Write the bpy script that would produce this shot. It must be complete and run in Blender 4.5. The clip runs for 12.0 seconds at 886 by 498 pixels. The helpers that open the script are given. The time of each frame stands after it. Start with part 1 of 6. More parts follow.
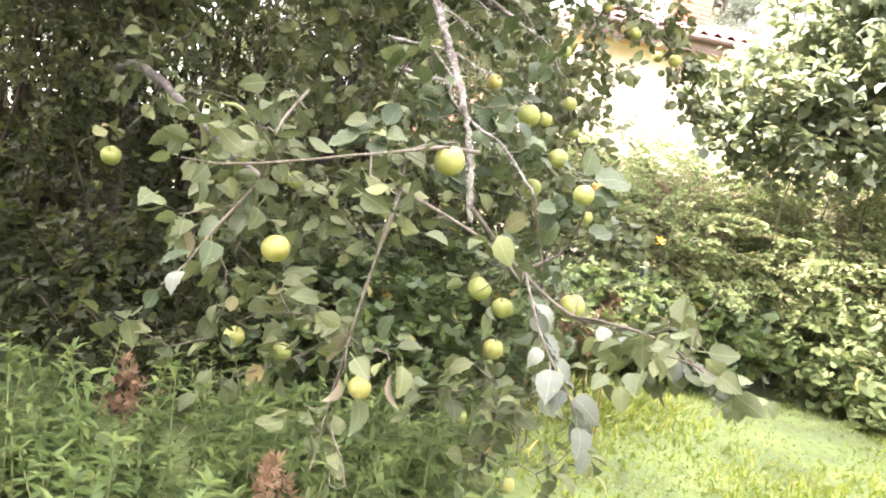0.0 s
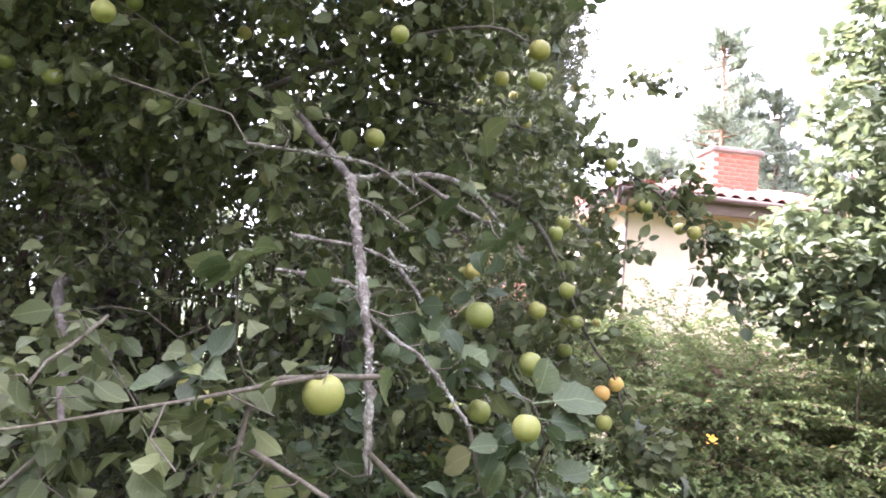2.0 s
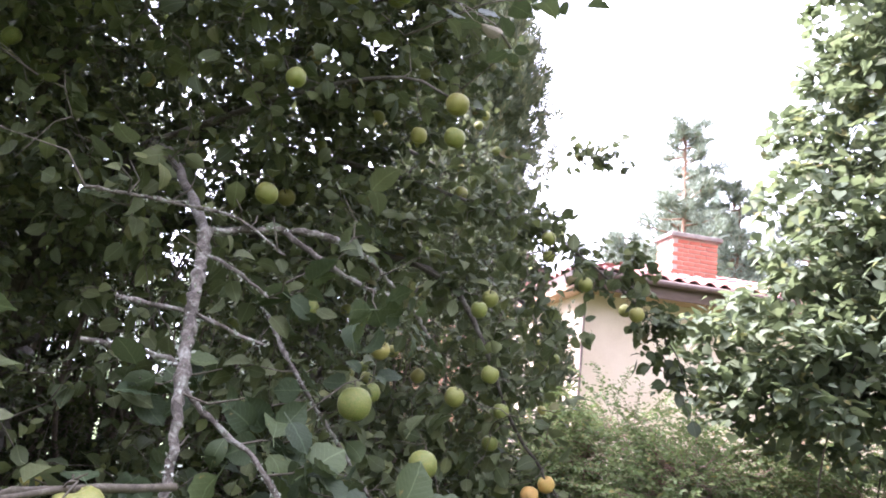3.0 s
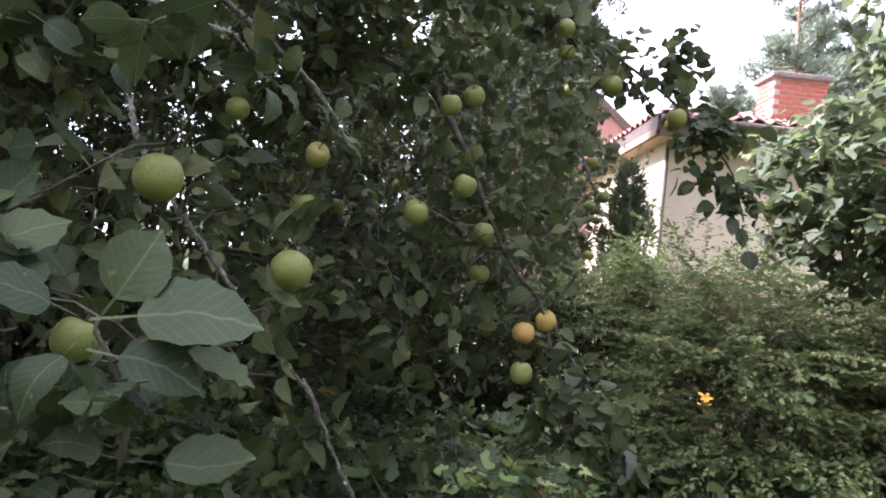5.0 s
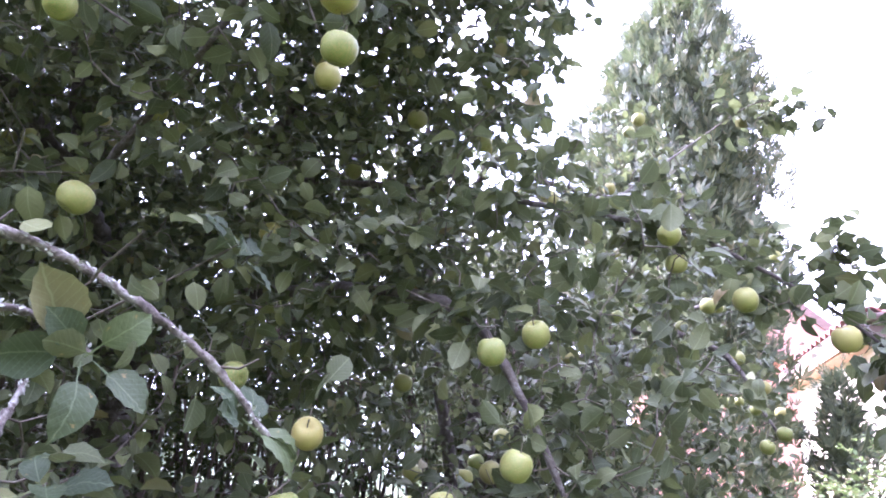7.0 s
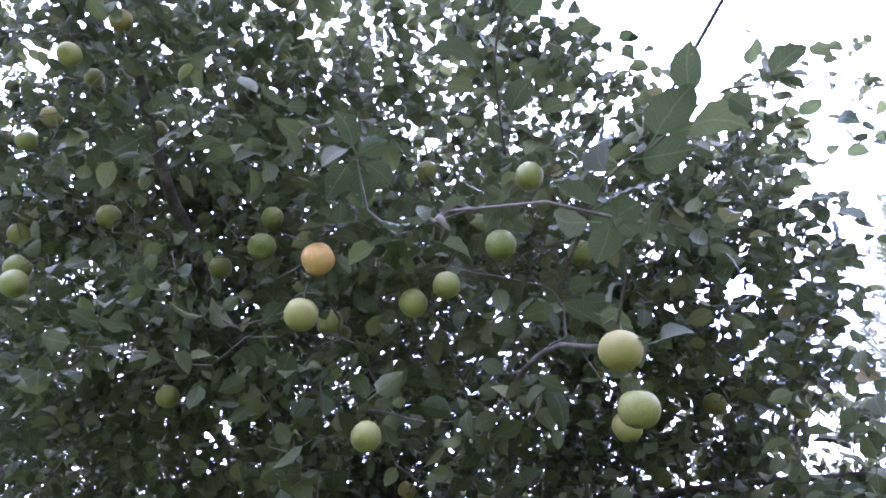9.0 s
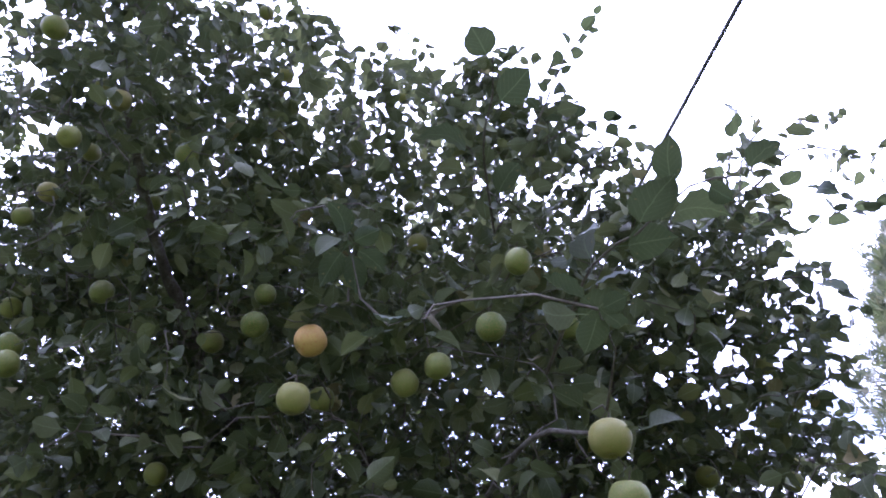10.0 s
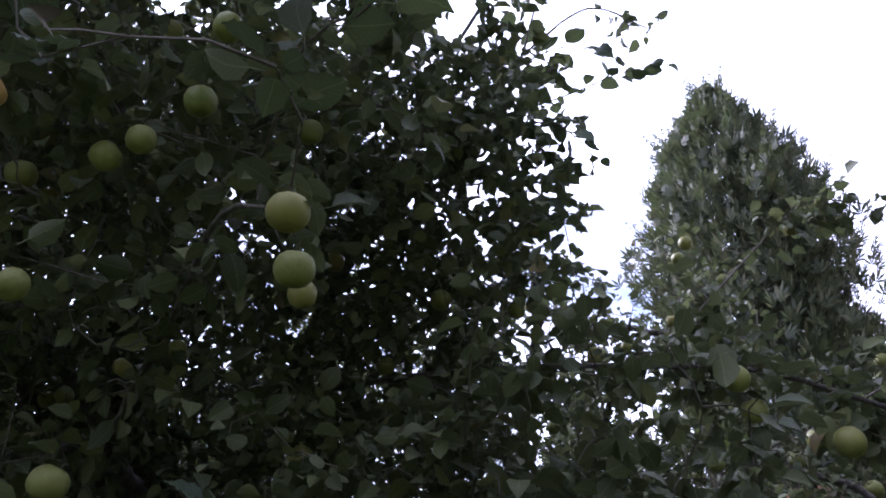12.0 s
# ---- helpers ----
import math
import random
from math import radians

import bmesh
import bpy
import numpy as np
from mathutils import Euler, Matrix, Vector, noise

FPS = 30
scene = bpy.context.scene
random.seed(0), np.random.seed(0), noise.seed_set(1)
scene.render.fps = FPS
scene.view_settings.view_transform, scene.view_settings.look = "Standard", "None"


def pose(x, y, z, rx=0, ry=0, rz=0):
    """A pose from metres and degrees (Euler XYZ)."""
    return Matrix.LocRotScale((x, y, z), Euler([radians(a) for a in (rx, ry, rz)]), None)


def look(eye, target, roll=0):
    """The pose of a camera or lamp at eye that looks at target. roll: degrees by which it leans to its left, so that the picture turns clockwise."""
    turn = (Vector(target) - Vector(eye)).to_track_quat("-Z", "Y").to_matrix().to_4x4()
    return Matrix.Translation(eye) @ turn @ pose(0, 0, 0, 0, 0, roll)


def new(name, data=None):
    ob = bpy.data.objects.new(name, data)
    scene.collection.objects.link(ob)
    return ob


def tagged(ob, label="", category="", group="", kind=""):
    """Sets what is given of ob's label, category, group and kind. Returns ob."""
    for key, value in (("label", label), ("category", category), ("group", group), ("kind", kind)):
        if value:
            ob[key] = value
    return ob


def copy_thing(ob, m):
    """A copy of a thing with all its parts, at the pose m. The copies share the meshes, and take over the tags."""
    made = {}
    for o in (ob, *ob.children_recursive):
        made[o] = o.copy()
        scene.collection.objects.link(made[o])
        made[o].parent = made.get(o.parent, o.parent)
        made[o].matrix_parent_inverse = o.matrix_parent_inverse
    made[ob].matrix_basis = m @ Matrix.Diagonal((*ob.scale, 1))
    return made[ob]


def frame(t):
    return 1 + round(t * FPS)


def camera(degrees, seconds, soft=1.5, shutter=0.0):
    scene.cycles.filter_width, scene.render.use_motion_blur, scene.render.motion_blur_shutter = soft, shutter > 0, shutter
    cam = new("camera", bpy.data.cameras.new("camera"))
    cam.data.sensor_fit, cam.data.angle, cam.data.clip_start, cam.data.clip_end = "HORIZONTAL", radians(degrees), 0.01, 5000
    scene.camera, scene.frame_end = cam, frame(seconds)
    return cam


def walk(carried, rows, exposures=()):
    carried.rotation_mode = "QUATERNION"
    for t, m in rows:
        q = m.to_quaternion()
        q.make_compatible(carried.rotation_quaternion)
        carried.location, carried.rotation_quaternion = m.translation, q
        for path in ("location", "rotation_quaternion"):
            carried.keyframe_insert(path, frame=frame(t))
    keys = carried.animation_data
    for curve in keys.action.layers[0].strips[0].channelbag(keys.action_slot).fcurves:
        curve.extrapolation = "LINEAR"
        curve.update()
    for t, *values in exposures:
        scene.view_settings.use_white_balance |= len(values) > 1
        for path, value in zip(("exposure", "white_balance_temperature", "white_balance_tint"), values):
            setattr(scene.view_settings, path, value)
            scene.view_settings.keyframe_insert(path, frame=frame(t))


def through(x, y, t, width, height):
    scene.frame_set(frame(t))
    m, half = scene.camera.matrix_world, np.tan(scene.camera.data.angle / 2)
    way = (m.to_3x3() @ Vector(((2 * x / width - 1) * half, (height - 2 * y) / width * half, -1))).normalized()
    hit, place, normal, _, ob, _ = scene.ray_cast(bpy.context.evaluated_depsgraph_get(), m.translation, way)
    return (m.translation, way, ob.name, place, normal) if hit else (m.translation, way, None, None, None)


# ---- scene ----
cam = camera(64.8, 12.0, 1.9)
PATH = [
    (0, (0.046, 0.001, 1.376), (0.033, 1.981, 1.096), 8.4),
    (0.5, (0.112, 0.142, 1.386), (0.205, 2.137, 1.281), 6.8),
    (1, (0.161, 0.266, 1.443), (0.236, 2.265, 1.458), 4.3),
    (1.5, (0.259, 0.381, 1.475), (0.067, 2.365, 1.643), 3.4),
    (2, (0.376, 0.478, 1.501), (0.107, 2.449, 1.703), 5.2),
    (2.5, (0.436, 0.62, 1.525), (0.245, 2.584, 1.853), 6.2),
    (2.7, (0.473, 0.693, 1.54), (0.272, 2.635, 1.975), 6.8),
    (4.3, (0.815, 1.137, 1.51), (0.626, 3.113, 1.763), 4.2),
    (4.5, (0.835, 1.186, 1.482), (0.627, 3.167, 1.661), 2.9),
    (5, (0.877, 1.377, 1.432), (0.441, 3.328, 1.483), 5.7),
    (5.5, (0.916, 1.54, 1.402), (0.558, 3.504, 1.279), 4.7),
    (6, (0.984, 1.68, 1.423), (0.314, 3.563, 1.493), 4.3),
    (6.5, (1.084, 1.845, 1.566), (0.336, 3.671, 1.887), 3.2),
    (7, (1.033, 1.954, 1.636), (0.103, 3.615, 2.248), 4.6),
    (7.5, (1.006, 2.008, 1.674), (-0.199, 3.398, 2.461), 4.0),
    (7.7, (0.972, 2.039, 1.701), (-0.316, 3.29, 2.582), 3.3),
    (9.3, (0.983, 1.889, 1.871), (-0.26, 2.808, 3.141), -0.8),
    (9.5, (0.996, 1.884, 1.879), (-0.231, 2.785, 3.177), -1.0),
    (10, (1.027, 1.874, 1.878), (-0.145, 2.778, 3.224), -1.2),
    (10.5, (1.023, 1.877, 1.876), (-0.146, 2.814, 3.201), -4.7),
    (11, (1.049, 1.946, 1.855), (-0.044, 3.06, 3.106), -5.0),
    (11.5, (1.049, 2.009, 1.821), (-0.02, 3.252, 2.967), -4.8),
    (12, (1.097, 2.137, 1.775), (0.081, 3.527, 2.792), -4.1),
]
walk(cam, [(t, look(eye, target, roll)) for t, eye, target, roll in PATH],
     exposures=[(0.0, 4.23, 6330, 27), (0.8, 4.0, 6190, 27), (1.5, 3.40, 5960, 29), (2.5, 3.11, 5520, 31), (4.5, 1.36, 5560, 24), (5.5, 3.08, 5480, 25), (6.0, 3.45, 5430, 28), (6.5, 3.6, 5230, 41), (7.0, 3.68, 5040, 46), (7.7, 3.15, 4940, 51), (9.4, 3.08, 4800, 48), (10.5, 1.44, 4980, 41), (12.0, 1.07, 5110, 34)])

# ---- world and sun ----
SUN_AZ, SUN_EL = radians(-86), radians(42)     # azimuth from +y towards +x
world = bpy.data.worlds.new("sky")
scene.world = world
world.use_nodes = True
wn, wl = world.node_tree.nodes, world.node_tree.links
wn.clear()
w_out = wn.new("ShaderNodeOutputWorld")
w_bg = wn.new("ShaderNodeBackground")
w_sky = wn.new("ShaderNodeTexSky")
w_sky.sky_type = "NISHITA"
w_sky.sun_disc = False
w_sky.sun_elevation = SUN_EL
w_sky.sun_rotation = SUN_AZ
w_geo = wn.new("ShaderNodeTexCoord")
w_map = wn.new("ShaderNodeMapping")
w_map.inputs["Scale"].default_value = (1.0, 1.0, 1.8)
w_noise = wn.new("ShaderNodeTexNoise")
w_noise.inputs["Scale"].default_value = 2.3
w_noise.inputs["Detail"].default_value = 6
w_noise.inputs["Roughness"].default_value = 0.55
w_ramp = wn.new("ShaderNodeValToRGB")
w_ramp.color_ramp.elements[0].color = (0.3, 0.3, 0.3, 1)
w_ramp.color_ramp.elements[0].position = 0.34
w_ramp.color_ramp.elements[1].position = 0.47
w_mix = wn.new("ShaderNodeMix")
w_mix.data_type = "RGBA"
# lit clouds: brightest round the sun, dimmer on the far side of the sky
w_dot = wn.new("ShaderNodeVectorMath")
w_dot.operation = "DOT_PRODUCT"
w_dot.inputs[1].default_value = (math.sin(SUN_AZ) * math.cos(SUN_EL), math.cos(SUN_AZ) * math.cos(SUN_EL), math.sin(SUN_EL))
w_range = wn.new("ShaderNodeMapRange")
w_range.inputs["From Min"].default_value = -0.4
w_range.inputs["From Max"].default_value = 0.75
w_range.inputs["To Min"].default_value = 3.2
w_range.inputs["To Max"].default_value = 15.5
w_tint = wn.new("ShaderNodeVectorMath")
w_tint.operation = "SCALE"
w_tint.inputs[0].default_value = (1.0, 1.0, 1.0)
wl.new(w_geo.outputs["Generated"], w_dot.inputs[0])
wl.new(w_dot.outputs["Value"], w_range.inputs["Value"])
w_thick = wn.new("ShaderNodeMapRange")
w_thick.inputs["From Min"].default_value = 0.33
w_thick.inputs["From Max"].default_value = 0.56
w_thick.inputs["To Min"].default_value = 0.55
w_thick.inputs["To Max"].default_value = 1.05
w_lit = wn.new("ShaderNodeMath")
w_lit.operation = "MULTIPLY"
wl.new(w_noise.outputs["Fac"], w_thick.inputs["Value"])
wl.new(w_range.outputs["Result"], w_lit.inputs[0])
wl.new(w_thick.outputs["Result"], w_lit.inputs[1])
wl.new(w_lit.outputs["Value"], w_tint.inputs["Scale"])
wl.new(w_tint.outputs["Vector"], w_mix.inputs["B"])
w_bg.inputs["Strength"].default_value = 0.11
wl.new(w_geo.outputs["Generated"], w_map.inputs["Vector"])
wl.new(w_map.outputs["Vector"], w_noise.inputs["Vector"])
wl.new(w_noise.outputs["Fac"], w_ramp.inputs["Fac"])
wl.new(w_ramp.outputs["Color"], w_mix.inputs["Factor"])
wl.new(w_sky.outputs["Color"], w_mix.inputs["A"])
wl.new(w_mix.outputs["Result"], w_bg.inputs["Color"])
wl.new(w_bg.outputs["Background"], w_out.inputs["Surface"])

sun = new("sun", bpy.data.lights.new("sun", "SUN"))
sun.data.energy = 5.0
sun.data.angle = radians(6)
sun.data.color = (1.0, 0.95, 0.86)
sun.matrix_world = look((0, 0, 0), (-math.sin(SUN_AZ) * math.cos(SUN_EL), -math.cos(SUN_AZ) * math.cos(SUN_EL), -math.sin(SUN_EL)))


# ---- materials ----
def material(name):
    m = bpy.data.materials.new(name)
    m.use_nodes = True
    nt = m.node_tree
    nt.nodes.clear()
    out = nt.nodes.new("ShaderNodeOutputMaterial")
    bs = nt.nodes.new("ShaderNodeBsdfPrincipled")
    nt.links.new(bs.outputs["BSDF"], out.inputs["Surface"])
    return m, nt, bs, out


def node(nt, kind, **values):
    n = nt.nodes.new(kind)
    for key, v in values.items():
        n.inputs[key.replace("_", " ")].default_value = v
    return n


def ramp(nt, stops):
    r = nt.nodes.new("ShaderNodeValToRGB")
    els = r.color_ramp.elements
    while len(els) < len(stops):
        els.new(0.5)
    for e, (pos, col) in zip(els, stops):
        e.position = pos
        e.color = (*col, 1)
    return r


def math_node(nt, op, a, b):
    m = nt.nodes.new("ShaderNodeMath")
    m.operation = op
    for k, x in enumerate((a, b)):
        if isinstance(x, (int, float)):
            m.inputs[k].default_value = x
        else:
            nt.links.new(x, m.inputs[k])
    return m.outputs["Value"]


def leaf_veins(nt, skin):
    """A pale midrib with slanting side veins, from the leaf's own length and breadth."""
    at = nt.nodes.new("ShaderNodeAttribute")
    at.attribute_name = "leaf_place"
    xyz = nt.nodes.new("ShaderNodeSeparateXYZ")
    nt.links.new(at.outputs["Vector"], xyz.inputs["Vector"])
    side = math_node(nt, "ABSOLUTE", xyz.outputs["X"], 0.0)
    mid = math_node(nt, "LESS_THAN", side, 0.016)
    slant = math_node(nt, "SUBTRACT", xyz.outputs["Y"], math_node(nt, "MULTIPLY", side, 0.9))
    saw = math_node(nt, "PINGPONG", slant, 0.065)
    vein = math_node(nt, "LESS_THAN", saw, 0.009)
    both = math_node(nt, "MAXIMUM", mid, math_node(nt, "MULTIPLY", vein, 0.4))
    pale = nt.nodes.new("ShaderNodeMix")
    pale.data_type = "RGBA"
    pale.blend_type = "SCREEN"
    pale.inputs["B"].default_value = (0.045, 0.055, 0.03, 1)
    nt.links.new(both, pale.inputs["Factor"])
    nt.links.new(skin, pale.inputs["A"])
    swell = math_node(nt, "ADD", both, math_node(nt, "MULTIPLY", saw, -3.0))
    return swell, pale.outputs["Result"]


def leaf_material(name, stops, through=(0.19, 0.25, 0.07), share=0.35, rough=0.45, single=False, blotch=(0.16, 0.12, 0.04), blotches=0.72, scale=60, veins=False, gloss=0.35):
    """Foliage: colour varies from leaf to leaf, light shines through, a few brown blotches."""
    m, nt, bs, out = material(name)
    if single:
        rnd = nt.nodes.new("ShaderNodeObjectInfo").outputs["Random"]
    else:
        rnd = nt.nodes.new("ShaderNodeNewGeometry").outputs["Random Per Island"]
    r = ramp(nt, stops)
    nt.links.new(rnd, r.inputs["Fac"])
    tc = nt.nodes.new("ShaderNodeTexCoord")
    nz = node(nt, "ShaderNodeTexNoise", Scale=scale, Detail=4.0, Roughness=0.6)
    nt.links.new(tc.outputs["Object"], nz.inputs["Vector"])
    spot = ramp(nt, [(blotches - 0.04, (0, 0, 0)), (blotches + 0.03, (1, 1, 1))])
    nt.links.new(nz.outputs["Fac"], spot.inputs["Fac"])
    mix = nt.nodes.new("ShaderNodeMix")
    mix.data_type = "RGBA"
    mix.inputs["B"].default_value = (*blotch, 1)
    nt.links.new(spot.outputs["Color"], mix.inputs["Factor"])
    nt.links.new(r.outputs["Color"], mix.inputs["A"])
    skin = mix.outputs["Result"]
    rib = None
    if veins:
        rib, skin = leaf_veins(nt, skin)
    nt.links.new(skin, bs.inputs["Base Color"])
    bs.inputs["Roughness"].default_value = rough
    bs.inputs["Specular IOR Level"].default_value = gloss
    nz2 = node(nt, "ShaderNodeTexNoise", Scale=scale * 2.2, Detail=3.0)
    nt.links.new(tc.outputs["Object"], nz2.inputs["Vector"])
    bump = node(nt, "ShaderNodeBump", Strength=0.35, Distance=0.004)
    nt.links.new(nz2.outputs["Fac"], bump.inputs["Height"])
    last = bump
    if rib is not None:
        last = node(nt, "ShaderNodeBump", Strength=0.16, Distance=0.003)
        last.invert = True
        nt.links.new(rib, last.inputs["Height"])
        nt.links.new(bump.outputs["Normal"], last.inputs["Normal"])
    nt.links.new(last.outputs["Normal"], bs.inputs["Normal"])
    tr = node(nt, "ShaderNodeBsdfTranslucent")
    hue = nt.nodes.new("ShaderNodeMix")
    hue.data_type = "RGBA"
    hue.inputs["Factor"].default_value = 0.5
    hue.inputs["B"].default_value = (*through, 1)
    nt.links.new(mix.outputs["Result"], hue.inputs["A"])
    nt.links.new(hue.outputs["Result"], tr.inputs["Color"])
    ms = nt.nodes.new("ShaderNodeMixShader")
    ms.inputs["Fac"].default_value = share
    nt.links.new(bs.outputs["BSDF"], ms.inputs[1])
    nt.links.new(tr.outputs["BSDF"], ms.inputs[2])
    nt.links.new(ms.outputs["Shader"], out.inputs["Surface"])
    return m


def solid_material(name, stops, scale=12.0, detail=6.0, rough=0.8, bump=0.3, distance=0.01, fine=None, stretch=(1, 1, 1)):
    """Two scales of noise over a colour ramp, with relief."""
    m, nt, bs, out = material(name)
    tc = nt.nodes.new("ShaderNodeTexCoord")
    mp = nt.nodes.new("ShaderNodeMapping")
    mp.inputs["Scale"].default_value = stretch
    nt.links.new(tc.outputs["Object"], mp.inputs["Vector"])
    nz = node(nt, "ShaderNodeTexNoise", Scale=scale, Detail=detail, Roughness=0.62)
    nt.links.new(mp.outputs["Vector"], nz.inputs["Vector"])
    nf = node(nt, "ShaderNodeTexNoise", Scale=fine or scale * 7, Detail=4.0)
    nt.links.new(mp.outputs["Vector"], nf.inputs["Vector"])
    add = nt.nodes.new("ShaderNodeMath")
    add.operation = "MULTIPLY_ADD"
    add.inputs[1].default_value = 0.4
    nt.links.new(nf.outputs["Fac"], add.inputs[0])
    sub = nt.nodes.new("ShaderNodeMath")
    sub.operation = "SUBTRACT"
    sub.inputs[1].default_value = 0.2
    nt.links.new(nz.outputs["Fac"], sub.inputs[0])
    nt.links.new(sub.outputs["Value"], add.inputs[2])
    r = ramp(nt, stops)
    nt.links.new(add.outputs["Value"], r.inputs["Fac"])
    nt.links.new(r.outputs["Color"], bs.inputs["Base Color"])
    bs.inputs["Roughness"].default_value = rough
    b = node(nt, "ShaderNodeBump", Strength=bump, Distance=distance)
    nt.links.new(add.outputs["Value"], b.inputs["Height"])
    nt.links.new(b.outputs["Normal"], bs.inputs["Normal"])
    return m


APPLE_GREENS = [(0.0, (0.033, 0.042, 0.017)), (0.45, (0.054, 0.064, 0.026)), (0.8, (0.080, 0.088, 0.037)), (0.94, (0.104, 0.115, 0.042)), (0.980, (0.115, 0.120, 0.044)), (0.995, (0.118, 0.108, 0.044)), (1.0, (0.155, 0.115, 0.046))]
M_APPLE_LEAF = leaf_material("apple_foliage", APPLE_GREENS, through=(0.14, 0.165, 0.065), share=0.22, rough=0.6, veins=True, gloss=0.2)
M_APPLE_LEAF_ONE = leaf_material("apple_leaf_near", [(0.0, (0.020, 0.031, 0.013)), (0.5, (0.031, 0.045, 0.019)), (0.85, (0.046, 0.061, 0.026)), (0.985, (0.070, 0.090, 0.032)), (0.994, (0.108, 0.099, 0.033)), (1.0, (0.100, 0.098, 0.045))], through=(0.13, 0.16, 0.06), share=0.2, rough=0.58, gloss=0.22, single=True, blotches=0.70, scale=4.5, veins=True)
M_APPLE_LEAF_GREY = leaf_material("apple_leaf_felted", [(0.0, (0.046, 0.055, 0.037)), (0.5, (0.069, 0.079, 0.056)), (1.0, (0.098, 0.105, 0.078))], through=(0.13, 0.15, 0.09), share=0.18, rough=0.7, single=True, blotches=0.70, scale=4.5, veins=True)
# Near-black greens: the thicket's shade is put into the leaf colour.
M_SHADED_LEAF = leaf_material("shaded_foliage", [(0.0, (0.012, 0.017, 0.007)), (0.6, (0.021, 0.026, 0.011)), (1.0, (0.044, 0.044, 0.018))], through=(0.10, 0.13, 0.03), share=0.3, rough=0.75, gloss=0.12)
M_NETTLE = leaf_material("nettle_foliage", [(0.0, (0.036, 0.062, 0.014)), (0.6, (0.072, 0.106, 0.024)), (0.92, (0.120, 0.150, 0.038)), (1.0, (0.20, 0.19, 0.06))], share=0.35, rough=0.65)
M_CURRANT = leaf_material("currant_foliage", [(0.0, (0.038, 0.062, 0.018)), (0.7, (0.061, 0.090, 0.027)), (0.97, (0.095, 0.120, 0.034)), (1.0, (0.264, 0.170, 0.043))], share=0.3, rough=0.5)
M_BUSH = leaf_material("bush_foliage", [(0.0, (0.070, 0.098, 0.032)), (0.6, (0.116, 0.150, 0.051)), (0.975, (0.172, 0.190, 0.068)), (1.0, (0.33, 0.24, 0.085))], share=0.35, rough=0.7)
M_LILAC = leaf_material("lilac_foliage", [(0.0, (0.094, 0.114, 0.074)), (0.6, (0.138, 0.160, 0.100)), (0.95, (0.186, 0.202, 0.120)), (1.0, (0.29, 0.245, 0.105))], through=(0.23, 0.28, 0.10), share=0.38, rough=0.65, gloss=0.2)
M_YELLOWING = leaf_material("yellowing_foliage", [(0.0, (0.090, 0.112, 0.036)), (0.5, (0.188, 0.160, 0.042)), (1.0, (0.270, 0.192, 0.048))], through=(0.4, 0.3, 0.04), share=0.35, rough=0.5)
M_THUJA = leaf_material("thuja_foliage", [(0.0, (0.052, 0.062, 0.034)), (0.6, (0.088, 0.100, 0.054)), (1.0, (0.160, 0.145, 0.078))], share=0.15, rough=0.6)
# Lightened greens: distance haze is put into the foliage colour.
M_HAZE_PALE = leaf_material("haze_pale_foliage", [(0.0, (0.135, 0.161, 0.126)), (0.6, (0.208, 0.235, 0.177)), (1.0, (0.291, 0.300, 0.216))], share=0.15, rough=0.6)
M_GRASS = leaf_material("grass_blades", [(0.0, (0.098, 0.122, 0.016)), (0.6, (0.165, 0.188, 0.024)), (0.95, (0.245, 0.248, 0.045)), (1.0, (0.40, 0.32, 0.12))], through=(0.3, 0.45, 0.06), share=0.3, rough=0.5)
M_FRESH = leaf_material("fresh_foliage", [(0.0, (0.13, 0.19, 0.055)), (0.7, (0.19, 0.25, 0.08)), (1.0, (0.28, 0.28, 0.09))], share=0.35, rough=0.5)
M_RUST = solid_material("rusty_seed", [(0.3, (0.095, 0.055, 0.028)), (0.7, (0.20, 0.12, 0.06))], scale=40, rough=0.9)
M_WITHERED = solid_material("withered_leaf_skin", [(0.3, (0.085, 0.068, 0.040)), (0.55, (0.140, 0.117, 0.070)), (0.75, (0.185, 0.160, 0.102))], scale=55, fine=300, rough=0.8, bump=0.5, distance=0.002)
M_LICHEN_BARK = solid_material("lichen_bark", [(0.40, (0.050, 0.040, 0.032)), (0.51, (0.110, 0.092, 0.076)), (0.61, (0.175, 0.165, 0.14)), (0.78, (0.32, 0.315, 0.27))], scale=30, fine=160, rough=0.95, bump=1.0, distance=0.008)
M_LICHEN = solid_material("grey_lichen", [(0.35, (0.20, 0.21, 0.17)), (0.55, (0.27, 0.28, 0.23)), (0.75, (0.38, 0.38, 0.32))], scale=120, rough=0.95, bump=0.5, distance=0.002)
M_BARK = solid_material("apple_bark", [(0.3, (0.027, 0.021, 0.016)), (0.5, (0.058, 0.046, 0.036)), (0.68, (0.120, 0.112, 0.092))], scale=22, rough=0.95, bump=0.8, distance=0.01)
M_TWIG = solid_material("twig_bark", [(0.3, (0.036, 0.028, 0.019)), (0.55, (0.078, 0.063, 0.044)), (0.75, (0.150, 0.141, 0.108))], scale=60, rough=0.9, bump=0.4, distance=0.003)
M_DARK_BARK = solid_material("hedge_bark", [(0.3, (0.030, 0.022, 0.015)), (0.7, (0.090, 0.064, 0.043))], scale=25, rough=0.95, bump=0.6)
M_PINE_BARK = solid_material("pine_bark", [(0.3, (0.10, 0.06, 0.04)), (0.7, (0.26, 0.15, 0.09))], scale=6, rough=0.95, bump=0.6)
M_REDTWIG = solid_material("reddish_twig", [(0.3, (0.09, 0.045, 0.03)), (0.7, (0.22, 0.13, 0.09))], scale=50, rough=0.8, bump=0.3, distance=0.002)
